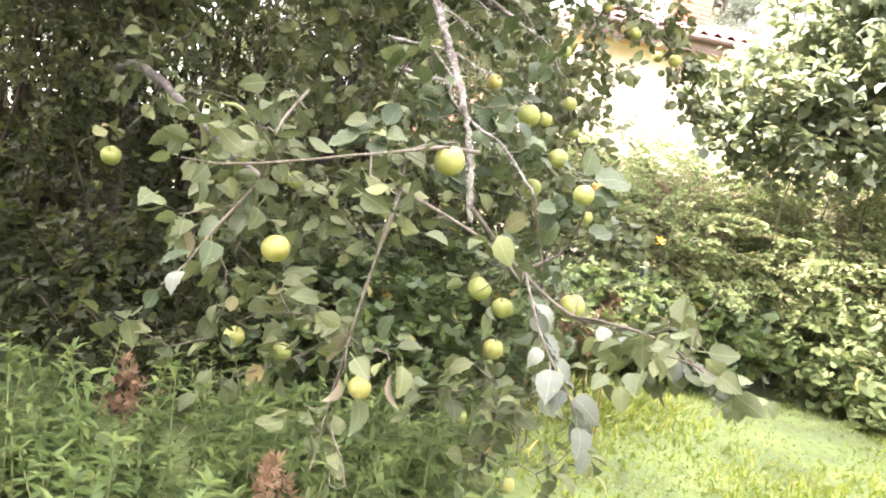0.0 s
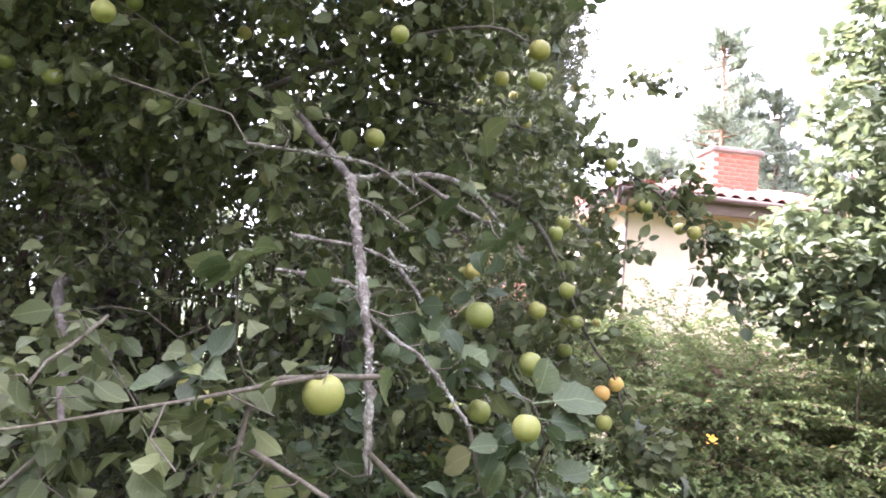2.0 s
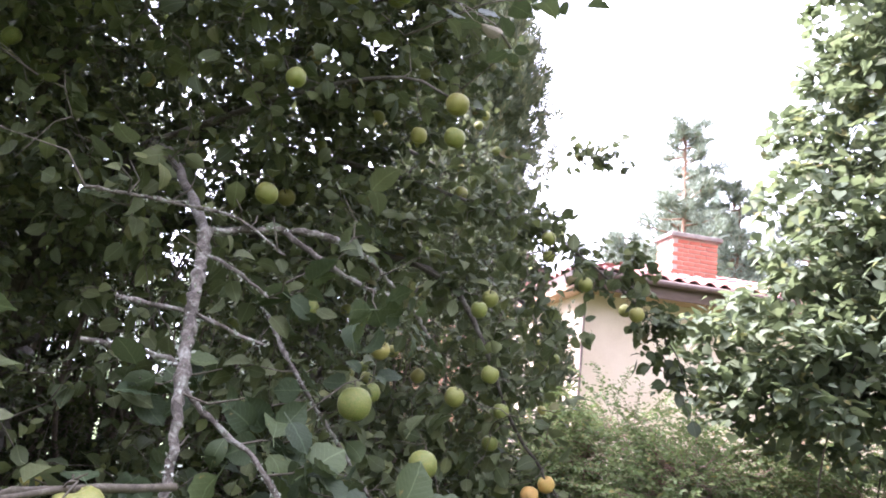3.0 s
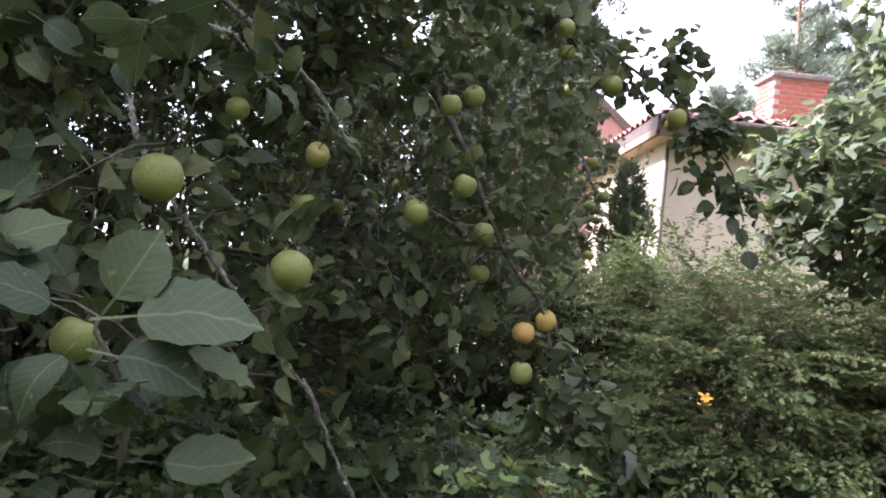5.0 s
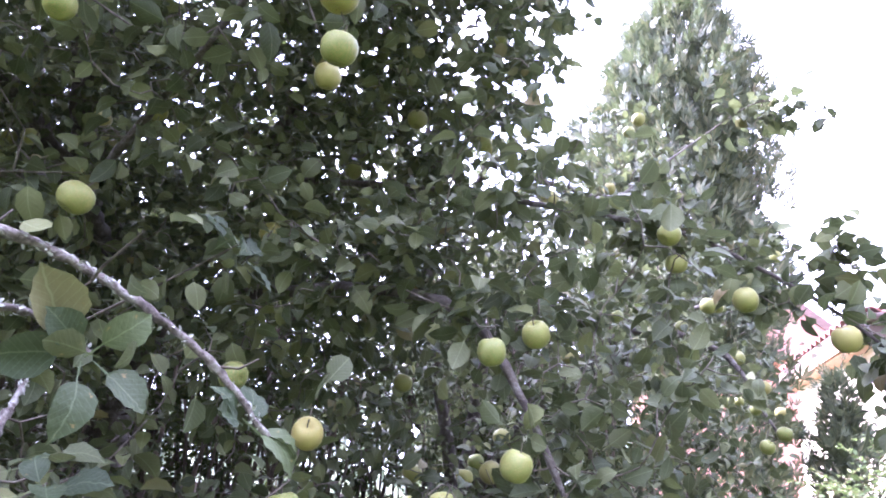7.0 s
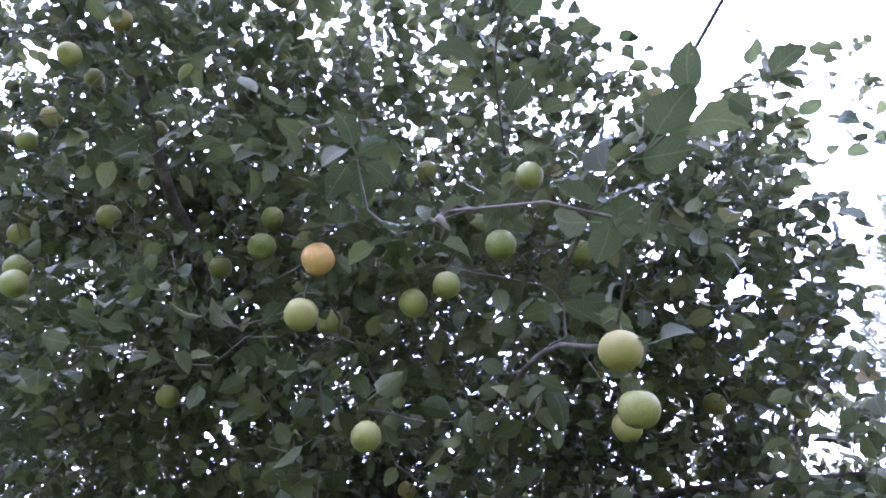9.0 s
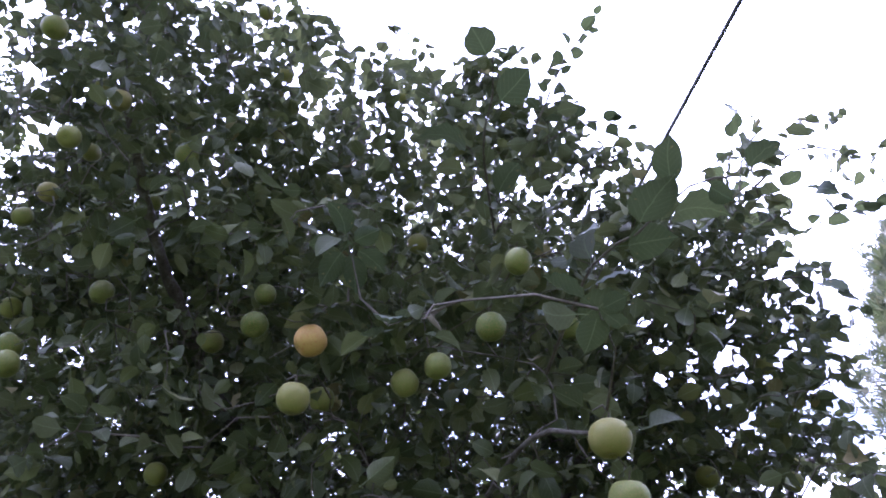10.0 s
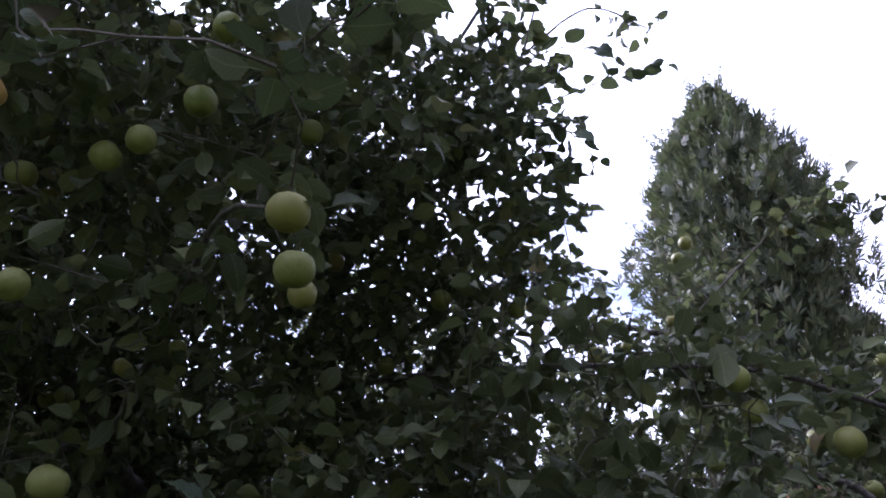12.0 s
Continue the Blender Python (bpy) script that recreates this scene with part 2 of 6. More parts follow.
M_STEM = solid_material("herb_stem", [(0.3, (0.08, 0.10, 0.035)), (0.7, (0.16, 0.17, 0.06))], scale=40, rough=0.7, bump=0.2, distance=0.002)
M_SOIL = solid_material("lawn_soil", [(0.3, (0.040, 0.050, 0.016)), (0.5, (0.070, 0.095, 0.024)), (0.7, (0.110, 0.140, 0.035))], scale=1.6, fine=28, rough=1.0, bump=0.7, distance=0.03)
M_PLASTER = solid_material("house_plaster", [(0.3, (0.52, 0.40, 0.29)), (0.5, (0.61, 0.48, 0.36)), (0.7, (0.67, 0.54, 0.42))], scale=1.1, fine=60, rough=0.9, bump=0.25, distance=0.006)
M_PINK = solid_material("pink_plaster", [(0.3, (0.46, 0.22, 0.16)), (0.7, (0.56, 0.30, 0.23))], scale=0.9, fine=50, rough=0.9, bump=0.2, distance=0.006)
M_TILE = solid_material("roof_tile_clay", [(0.3, (0.23, 0.085, 0.068)), (0.5, (0.34, 0.145, 0.118)), (0.72, (0.45, 0.24, 0.20))], scale=5, fine=45, rough=0.6, bump=0.4, distance=0.006)
M_FADED = solid_material("faded_roof_clay", [(0.3, (0.34, 0.17, 0.13)), (0.7, (0.45, 0.25, 0.20))], scale=3, fine=40, rough=0.8, bump=0.3)
M_BRICK = solid_material("chimney_brick", [(0.3, (0.26, 0.075, 0.045)), (0.5, (0.38, 0.12, 0.075)), (0.72, (0.47, 0.20, 0.13))], scale=7, fine=70, rough=0.9, bump=0.5, distance=0.006)
M_MORTAR = solid_material("mortar", [(0.3, (0.32, 0.27, 0.23)), (0.7, (0.46, 0.41, 0.36))], scale=20, rough=0.95)
M_CONCRETE = solid_material("cap_concrete", [(0.3, (0.13, 0.11, 0.10)), (0.7, (0.27, 0.24, 0.21))], scale=9, rough=0.9)
M_TRIM = solid_material("brown_trim", [(0.3, (0.075, 0.042, 0.032)), (0.7, (0.13, 0.08, 0.06))], scale=6, fine=40, rough=0.6, bump=0.2, stretch=(1, 1, 6))
M_SOFFIT = solid_material("soffit_board", [(0.3, (0.30, 0.17, 0.10)), (0.7, (0.42, 0.26, 0.16))], scale=6, rough=0.7, bump=0.2)
M_FENCE = solid_material("fence_board_wood", [(0.3, (0.055, 0.040, 0.030)), (0.7, (0.13, 0.10, 0.08))], scale=5, fine=50, rough=0.9, bump=0.4, stretch=(4, 4, 0.6))
M_CABLE = solid_material("cable_rubber", [(0.3, (0.018, 0.018, 0.019)), (0.7, (0.035, 0.035, 0.037))], scale=30, rough=0.6, bump=0.1)
M_PETAL = solid_material("orange_petal", [(0.3, (0.75, 0.30, 0.01)), (0.7, (0.85, 0.45, 0.02))], scale=60, rough=0.6, bump=0.1)


def apple_material(name, stops, blush):
    m, nt, bs, out = material(name)
    info = nt.nodes.new("ShaderNodeObjectInfo")
    r = ramp(nt, stops)
    nt.links.new(info.outputs["Random"], r.inputs["Fac"])
    tc = nt.nodes.new("ShaderNodeTexCoord")
    shift = nt.nodes.new("ShaderNodeVectorMath")
    shift.operation = "ADD"
    nt.links.new(tc.outputs["Object"], shift.inputs[0])
    nt.links.new(info.outputs["Location"], shift.inputs[1])
    big = node(nt, "ShaderNodeTexNoise", Scale=22.0, Detail=3.0)
    nt.links.new(shift.outputs["Vector"], big.inputs["Vector"])
    bl = ramp(nt, [(0.45, (0, 0, 0)), (0.75, (0.8, 0.8, 0.8))])
    nt.links.new(big.outputs["Fac"], bl.inputs["Fac"])
    mix = nt.nodes.new("ShaderNodeMix")
    mix.data_type = "RGBA"
    mix.inputs["B"].default_value = (*blush, 1)
    nt.links.new(bl.outputs["Color"], mix.inputs["Factor"])
    nt.links.new(r.outputs["Color"], mix.inputs["A"])
    dots = nt.nodes.new("ShaderNodeTexVoronoi")
    dots.inputs["Scale"].default_value = 190.0
    nt.links.new(shift.outputs["Vector"], dots.inputs["Vector"])
    dr = ramp(nt, [(0.10, (0.55, 0.55, 0.55)), (0.18, (0, 0, 0))])
    nt.links.new(dots.outputs["Distance"], dr.inputs["Fac"])
    mix2 = nt.nodes.new("ShaderNodeMix")
    mix2.data_type = "RGBA"
    mix2.inputs["B"].default_value = (0.30, 0.31, 0.10, 1)
    nt.links.new(dr.outputs["Color"], mix2.inputs["Factor"])
    nt.links.new(mix.outputs["Result"], mix2.inputs["A"])
    scab = node(nt, "ShaderNodeTexNoise", Scale=75.0, Detail=2.0)
    nt.links.new(shift.outputs["Vector"], scab.inputs["Vector"])
    sr = ramp(nt, [(0.68, (0, 0, 0)), (0.72, (1, 1, 1))])
    nt.links.new(scab.outputs["Fac"], sr.inputs["Fac"])
    mix3 = nt.nodes.new("ShaderNodeMix")
    mix3.data_type = "RGBA"
    mix3.inputs["B"].default_value = (0.10, 0.07, 0.03, 1)
    nt.links.new(sr.outputs["Color"], mix3.inputs["Factor"])
    nt.links.new(mix2.outputs["Result"], mix3.inputs["A"])
    nt.links.new(mix3.outputs["Result"], bs.inputs["Base Color"])
    bs.inputs["Roughness"].default_value = 0.5
    bs.inputs["Specular IOR Level"].default_value = 0.22
    bs.inputs["Subsurface Weight"].default_value = 0.06
    bs.inputs["Subsurface Radius"].default_value = (0.02, 0.02, 0.008)
    b = node(nt, "ShaderNodeBump", Strength=0.15, Distance=0.002)
    nt.links.new(big.outputs["Fac"], b.inputs["Height"])
    nt.links.new(b.outputs["Normal"], bs.inputs["Normal"])
    return m


M_APPLE = apple_material("apple_skin", [(0.0, (0.096, 0.127, 0.030)), (0.4, (0.136, 0.160, 0.041)), (0.8, (0.174, 0.184, 0.050)), (1.0, (0.218, 0.194, 0.057))], (0.250, 0.190, 0.066))
M_APPLE_RIPE = apple_material("apple_skin_ripe", [(0.0, (0.40, 0.31, 0.085)), (1.0, (0.41, 0.26, 0.080))], (0.36, 0.13, 0.055))


# ---- mesh helpers ----
def link_mesh(name, verts, faces, mat, parent=None, smooth=True, label=""):
    """One mesh object from numpy arrays: verts (n, 3), faces (m, 3) or (m, 4)."""
    me = bpy.data.meshes.new(name)
    verts = np.asarray(verts, np.float32)
    faces = np.asarray(faces, np.int32)
    k = faces.shape[1]
    me.vertices.add(len(verts))
    me.vertices.foreach_set("co", verts.ravel())
    me.loops.add(faces.size)
    me.loops.foreach_set("vertex_index", faces.ravel())
    me.polygons.add(len(faces))
    me.polygons.foreach_set("loop_start", np.arange(0, faces.size, k, dtype=np.int32))
    me.polygons.foreach_set("loop_total", np.full(len(faces), k, np.int32))
    me.polygons.foreach_set("use_smooth", np.full(len(faces), smooth))
    me.update(calc_edges=True)
    me.materials.append(mat)
    ob = new(name, me)
    if parent is not None:
        ob.parent = parent
    if label:
        tagged(ob, label)
    return ob


def part(name, bm, mat, parent, label="", smooth=False):
    me = bpy.data.meshes.new(name)
    bmesh.ops.recalc_face_normals(bm, faces=bm.faces)
    bm.to_mesh(me)
    bm.free()
    for p in me.polygons:
        p.use_smooth = smooth
    me.materials.append(mat)
    ob = new(name, me)
    ob.parent = parent
    if label:
        tagged(ob, label)
    return ob


def thing(name, label, category, group="", kind="", at=(0, 0, 0)):
    e = new(name)
    e.empty_display_size = 0.2
    e.location = at
    return tagged(e, label, category, group, kind)


def unit(v):
    return v / (np.linalg.norm(v, axis=-1, keepdims=True) + 1e-9)


def frames(d, up):
    """Rotation matrices whose y axis runs along d and whose z axis is near up."""
    y = unit(d)
    x = unit(np.cross(y, up))
    z = np.cross(x, y)
    return np.stack([x, y, z], -1)


def leaf_place(ob, template, n):
    """Each leaf keeps its own length and breadth for the veins."""
    tv = np.asarray(template[0], np.float32)
    low = tv[:, 1].max() - 1.0
    at = ob.data.attributes.new("leaf_place", "FLOAT_VECTOR", "POINT")
    at.data.foreach_set("vector", np.tile(tv - np.array([0, low, 0], np.float32), (n, 1)).astype(np.float32).ravel())


def cloud(template, pos, rot, size):
    """Copies of a small template mesh (verts, faces) at many poses, joined."""
    tv, tf = template
    n, k = len(pos), len(tv)
    v = np.einsum("nij,kj->nki", rot, tv) * np.asarray(size).reshape(n, 1, -1) + pos[:, None, :]
    f = tf[None] + (np.arange(n) * k)[:, None, None]
    return v.reshape(-1, 3), f.reshape(-1, tf.shape[1])


def blade(stations, fold=0.25, arch=0.25, stalk=0.3):
    """A leaf of length 1 along y: (position, half width) stations, folded along its rib and arched, with a thin stalk."""
    verts, faces = [], []
    for s, w in stations:
        z = arch * (0.25 - (s - 0.5) ** 2) - 0.15 * arch * s
        verts += [(-w, s, z + fold * w), (0, s, z), (w, s, z + fold * w)]
    for i in range(len(stations) - 1):
        a, b = 3 * i, 3 * i + 3
        faces += [(a, a + 1, b + 1, b), (a + 1, a + 2, b + 2, b + 1)]
    if stalk:
        k = len(verts)
        s0 = stations[0][0]
        z0 = verts[1][2]
        verts += [(-0.018, s0 - stalk, z0 - 0.05), (0.018, s0 - stalk, z0 - 0.05), (0.014, s0 + 0.02, z0), (-0.014, s0 + 0.02, z0)]
        faces += [(k, k + 1, k + 2, k + 3)]
        verts = [(x, y + stalk, z) for x, y, z in verts]
    return np.array(verts), np.array(faces)


L_APPLE = [blade([(0, 0.04), (0.18, 0.295), (0.48, 0.36), (0.80, 0.225), (1.02, 0.01)], fold, arch, 0.35) for fold, arch in ((0.30, 0.4), (0.10, 0.8), (0.60, 0.2), (0.2, -0.5))]
def far_leaf(bend, dish):
    """A light six-sided leaf about a raised or sunken middle."""
    v = np.array([(0, 0, 0), (0.34, 0.26, dish), (0.30, 0.66, dish), (0, 1.0, -bend), (-0.30, 0.66, dish), (-0.34, 0.26, dish), (0, 0.48, 0.05)])
    return v, np.array([(0, 1, 6), (1, 2, 6), (2, 3, 6), (3, 4, 6), (4, 5, 6), (5, 0, 6)])


L_APPLE_FAR = [far_leaf(0.10, 0.16), far_leaf(0.30, 0.02), far_leaf(-0.05, 0.28)]
L_LANCE = blade([(0, 0.02), (0.22, 0.145), (0.60, 0.095), (1.0, 0.0)], 0.35, 0.6, 0)
L_SMALL = (np.array([(0, 0, 0), (0.27, 0.45, 0.10), (0, 1.0, -0.05), (-0.27, 0.45, 0.10)]), np.array([(0, 1, 2), (0, 2, 3)]))
L_OVAL = (np.array([(0, 0, 0), (0.24, 0.3, 0.07), (0.22, 0.68, 0.06), (0, 1.0, -0.06), (-0.22, 0.68, 0.06), (-0.24, 0.3, 0.07)]), np.array([(0, 1, 2), (0, 2, 3), (0, 3, 4), (0, 4, 5)]))
L_HEART_FAR = (np.array([(0, 0.06, 0), (0.34, 0.02, 0.05), (0.41, 0.40, 0.05), (0, 1.0, -0.14), (-0.41, 0.40, 0.05), (-0.34, 0.02, 0.05)]),
               np.array([(0, 1, 2), (0, 2, 3), (0, 3, 4), (0, 4, 5)]))


def lobed(lobes=5):
    """A gooseberry-like leaf: lobes round a centre, as quads."""
    verts, faces = [(0, 0.35, 0.0)], []
    n = lobes * 2 + 1
    for i in range(n):
        a = radians(-215 + i * 250 / (n - 1)) + math.pi
        r = (0.55 if i % 2 else 0.47) * (0.9 + 0.2 * math.cos(a * 2))
        a = radians(-125 + i * 250 / (n - 1))
        verts.append((r * math.sin(a), 0.35 + r * math.cos(a), 0.10 * (i % 2) - 0.04))
    for i in range(1, n - 1, 2):
        faces.append((0, i + 2, i + 1, i))
    k = len(verts)
    verts += [(-0.02, -0.5, -0.1), (0.02, -0.5, -0.1), (0.015, 0.36, 0.0), (-0.015, 0.36, 0.0)]
    faces.append((k, k + 1, k + 2, k + 3))
    return np.array(verts), np.array(faces)


L_LOBED = lobed()


def tube(points, radii, sides=6, wobble=0.0, rng=None):
    """A tapering tube along points: (verts, faces)."""
    p = np.asarray(points, float)
    d = np.gradient(p, axis=0)
    d = unit(d)
    ref = np.where(np.abs(d[:, 2:3]) > 0.9, np.array([[1.0, 0, 0]]), np.array([[0, 0, 1.0]]))
    x = unit(np.cross(d, ref))
    y = np.cross(d, x)
    a = np.linspace(0, 2 * math.pi, sides, endpoint=False)
    r = np.asarray(radii, float).reshape(-1, 1, 1) * np.ones((len(p), sides, 1))
    if wobble and rng is not None:
        r = r * (1 + wobble * rng.normal(size=r.shape))
    ring = p[:, None] + r * (np.cos(a)[None, :, None] * x[:, None] + np.sin(a)[None, :, None] * y[:, None])
    v = ring.reshape(-1, 3)
    i = np.arange(len(p) - 1)[:, None] * sides
    j = np.arange(sides)[None]
    k = (j + 1) % sides
    f = np.stack([i + j, i + k, i + sides + k, i + sides + j], -1).reshape(-1, 4)
    v = np.vstack([v, p[-1:] + d[-1:] * radii[-1]])
    tip = (len(p) - 1) * sides
    j = np.arange(sides)
    cap = np.stack([tip + j, tip + (j + 1) % sides, np.full(sides, len(v) - 1), np.full(sides, len(v) - 1)], -1)
    return v, np.vstack([f, cap[:, [0, 1, 2, 3]]])[: len(f)]


def join(pieces):
    vs, fs, n = [], [], 0
    for v, f in pieces:
        vs.append(v)
        fs.append(f + n)
        n += len(v)
    return np.vstack(vs), np.vstack(fs)


def spline(points, step=0.06):
    """A smooth curve through points, resampled."""
    p = np.asarray(points, float)
    if len(p) == 2:
        n = max(2, int(np.linalg.norm(p[1] - p[0]) / step))
        return p[0] + (p[1] - p[0]) * np.linspace(0, 1, n + 1)[:, None]
    q = np.vstack([2 * p[0] - p[1], p, 2 * p[-1] - p[-2]])
    out = []
    for i in range(1, len(q) - 2):
        n = max(2, int(np.linalg.norm(q[i + 1] - q[i]) / step))
        t = np.linspace(0, 1, n, endpoint=False)[:, None]
        out.append(0.5 * (2 * q[i] + (q[i + 1] - q[i - 1]) * t + (2 * q[i - 1] - 5 * q[i] + 4 * q[i + 1] - q[i + 2]) * t**2 + (3 * q[i] - q[i - 1] - 3 * q[i + 1] + q[i + 2]) * t**3))
    return np.vstack(out + [p[-1:]])


def in_blobs(rng, blobs, n):
    """n points spread through ellipsoids (centre, radii), denser towards the rim."""
    vol = np.array([np.prod(b[1]) for b in blobs])
    pick = rng.choice(len(blobs), n, p=vol / vol.sum())
    c = np.array([b[0] for b in blobs])[pick]
    r = np.array([b[1] for b in blobs])[pick]
    d = unit(rng.normal(size=(n, 3)))
    return c + d * r * rng.uniform(0.15, 1.0, (n, 1)) ** 0.5


# Points along the camera's way; growth close to them is dropped to fit the view.
CAMERA_WAY = np.array([(0.0, -0.4, 1.4), (0.25, 0.35, 1.45), (0.6, 0.9, 1.5), (0.95, 1.5, 1.5), (1.05, 1.95, 1.7), (1.1, 2.1, 1.8)])


def clear_of_camera(p, gap=0.45):
    best = np.full(len(p), 1e9)
    for a, b in zip(CAMERA_WAY[:-1], CAMERA_WAY[1:]):
        t = np.clip(((p - a) @ (b - a)) / ((b - a) @ (b - a)), 0, 1)
        best = np.minimum(best, np.linalg.norm(p - (a + t[:, None] * (b - a)), axis=1))
    return best > gap


def grow(rng, limbs, targets, curl=0.25, step=0.09):
    """Twigs from the nearest wood to every target. Returns the twig curves (points, first radius) and their leafy nodes (place, direction)."""
    wood = np.vstack([spline(c, 0.1) for c, _, _ in limbs])
    heading = np.vstack([np.gradient(spline(c, 0.1), axis=0) for c, _, _ in limbs])
    total = len(wood)
    room = np.zeros((total + 60 * len(targets), 3))
    head = np.zeros_like(room)
    room[:total], head[:total] = wood, unit(heading)
    gap = np.array([np.min(np.sum((wood - q) ** 2, 1)) for q in targets])
    twigs, leafy, along = [], [], []
    for q in np.asarray(targets)[np.argsort(gap)]:
        k = int(np.argmin(np.sum((room[:total] - q) ** 2, 1)))
        a = room[k]
        d = np.linalg.norm(q - a)
        if d < 0.03:
            continue
        mid = a + head[k] * d * 0.35 + (q - a) * 0.3 + rng.normal(size=3) * curl * d * 0.35 + np.array([0, 0, 0.10 * d])
        n = max(3, int(d / step) + 1)
        t = np.linspace(0, 1, n)[:, None]
        c = (1 - t) ** 2 * a + 2 * t * (1 - t) * mid + t**2 * q
        g = unit(np.gradient(c, axis=0))
        room[total:total + n - 1], head[total:total + n - 1] = c[1:], g[1:]
        total += n - 1
        twigs.append((c, 0.0022 + 0.0045 * min(d, 1.5)))
        first = 1 if d < 0.5 else n // 3
        leafy.append(c[first:])
        along.append(g[first:])
    return twigs, np.vstack(leafy), np.vstack(along)


def leaf_poses(rng, place, along, per, droop=0.35, spread=1.0, tilt=0.6, out=0.025):
    """Leaf poses in little rosettes round the leafy nodes."""
    n = len(place)
    count = rng.poisson(per, n)
    idx = np.repeat(np.arange(n), count)
    m = len(idx)
    d = unit(along[idx] * 0.6 + rng.normal(size=(m, 3)) * spread * np.array([1, 1, 0.6]) + np.array([0, 0, -droop]))
    up = unit(np.array([0, 0, 1.0]) + rng.normal(size=(m, 3)) * tilt)
    p = place[idx] + rng.normal(size=(m, 3)) * out
    return p, frames(d, up)


# ---- ground ----
def ground():
    n = 90
    u = np.linspace(-1, 1, n)
    s = np.sign(u) * (np.abs(u) ** 3.2) * 400 + u * 8
    x, y = np.meshgrid(s, s + 4)
    z = np.zeros_like(x)
    for i in range(n):
        for j in range(n):
            v = Vector((x[i, j] * 0.6, y[i, j] * 0.6, 0))
            z[i, j] = 0.05 * noise.noise(v) + 0.03 * noise.noise(v * 2.7)
    v = np.stack([x, y, z], -1).reshape(-1, 3)
    i = np.arange(n - 1)[:, None] * n
    j = np.arange(n - 1)[None]
    f = np.stack([i + j, i + j + 1, i + n + j + 1, i + n + j], -1).reshape(-1, 4)
    return tagged(link_mesh("ground", v, f, M_SOIL), "uneven garden ground with mown grass and bare soil", "ground", kind="structure")


ground()


def grass():
    rng = np.random.default_rng(11)
    n = 85000
    x = rng.uniform(0.3, 6.5, n)
    y = 1.2 + 4.4 * rng.uniform(0, 1, n) ** 1.25
    keep = (y < 4.9 + 0.3 * np.sin(x * 2)) & (x > 0.35 + 0.5 * rng.random(n))
    x, y = x[keep], y[keep]
    n = len(x)
    tv = np.array([(-0.09, 0, 0), (0.09, 0, 0), (0.04, 0.62, 0.12), (0.0, 1.0, 0.42)])
    tf = np.array([(0, 1, 2), (0, 2, 3)])
    d = unit(np.stack([rng.normal(size=n) * 0.75, rng.normal(size=n) * 0.75, np.ones(n)], -1))
    up = np.stack([rng.normal(size=n), rng.normal(size=n), np.zeros(n)], -1)
    tall = 0.75 + 0.35 * np.sin(3.1 * x + 1) * np.sin(2.7 * y)
    v, f = cloud((tv, tf), np.stack([x, y, np.full(n, -0.02)], -1), frames(d, up), rng.uniform(0.04, 0.115, n) * tall)
    tagged(link_mesh("grass", v, f, M_GRASS), "short sunlit lawn grass with clover and dry blades", "grass", kind="stuff")
    # low broad weeds among the blades
    m = 6000
    p = np.stack([rng.uniform(0.8, 5, m), rng.uniform(1.6, 5, m), rng.uniform(0.01, 0.06, m)], -1)
    d = unit(rng.normal(size=(m, 3)) * np.array([1, 1, 0.3]) + np.array([0, 0, 0.25]))
    v, f = cloud(L_SMALL, p, frames(d, np.array([0, 0, 1.0]) + rng.normal(size=(m, 3)) * 0.3), rng.uniform(0.015, 0.035, m))
    tagged(link_mesh("lawn_weeds", v, f, M_NETTLE), "low clover and plantain leaves in the lawn", "weeds", kind="stuff")


grass()


# ---- house ----
HOUSE = Matrix.Translation((1.60, 10.87, 0)) @ Matrix.Rotation(math.atan2(0.24, 0.97), 4, "Z")


def box(bm, lo, hi, m=Matrix()):
    vs = [bm.verts.new(m @ Vector((x, y, z))) for z in (lo[2], hi[2]) for y in (lo[1], hi[1]) for x in (lo[0], hi[0])]
    for q in ((0, 2, 3, 1), (4, 5, 7, 6), (0, 1, 5, 4), (1, 3, 7, 5), (3, 2, 6, 7), (2, 0, 4, 6)):
        bm.faces.new([vs[i] for i in q])
    return vs


def bevelled(lo, hi, width=0.01):
    bm = bmesh.new()
    box(bm, lo, hi)
    bmesh.ops.bevel(bm, geom=bm.edges[:], offset=width, segments=1, affect="EDGES")
    return bm


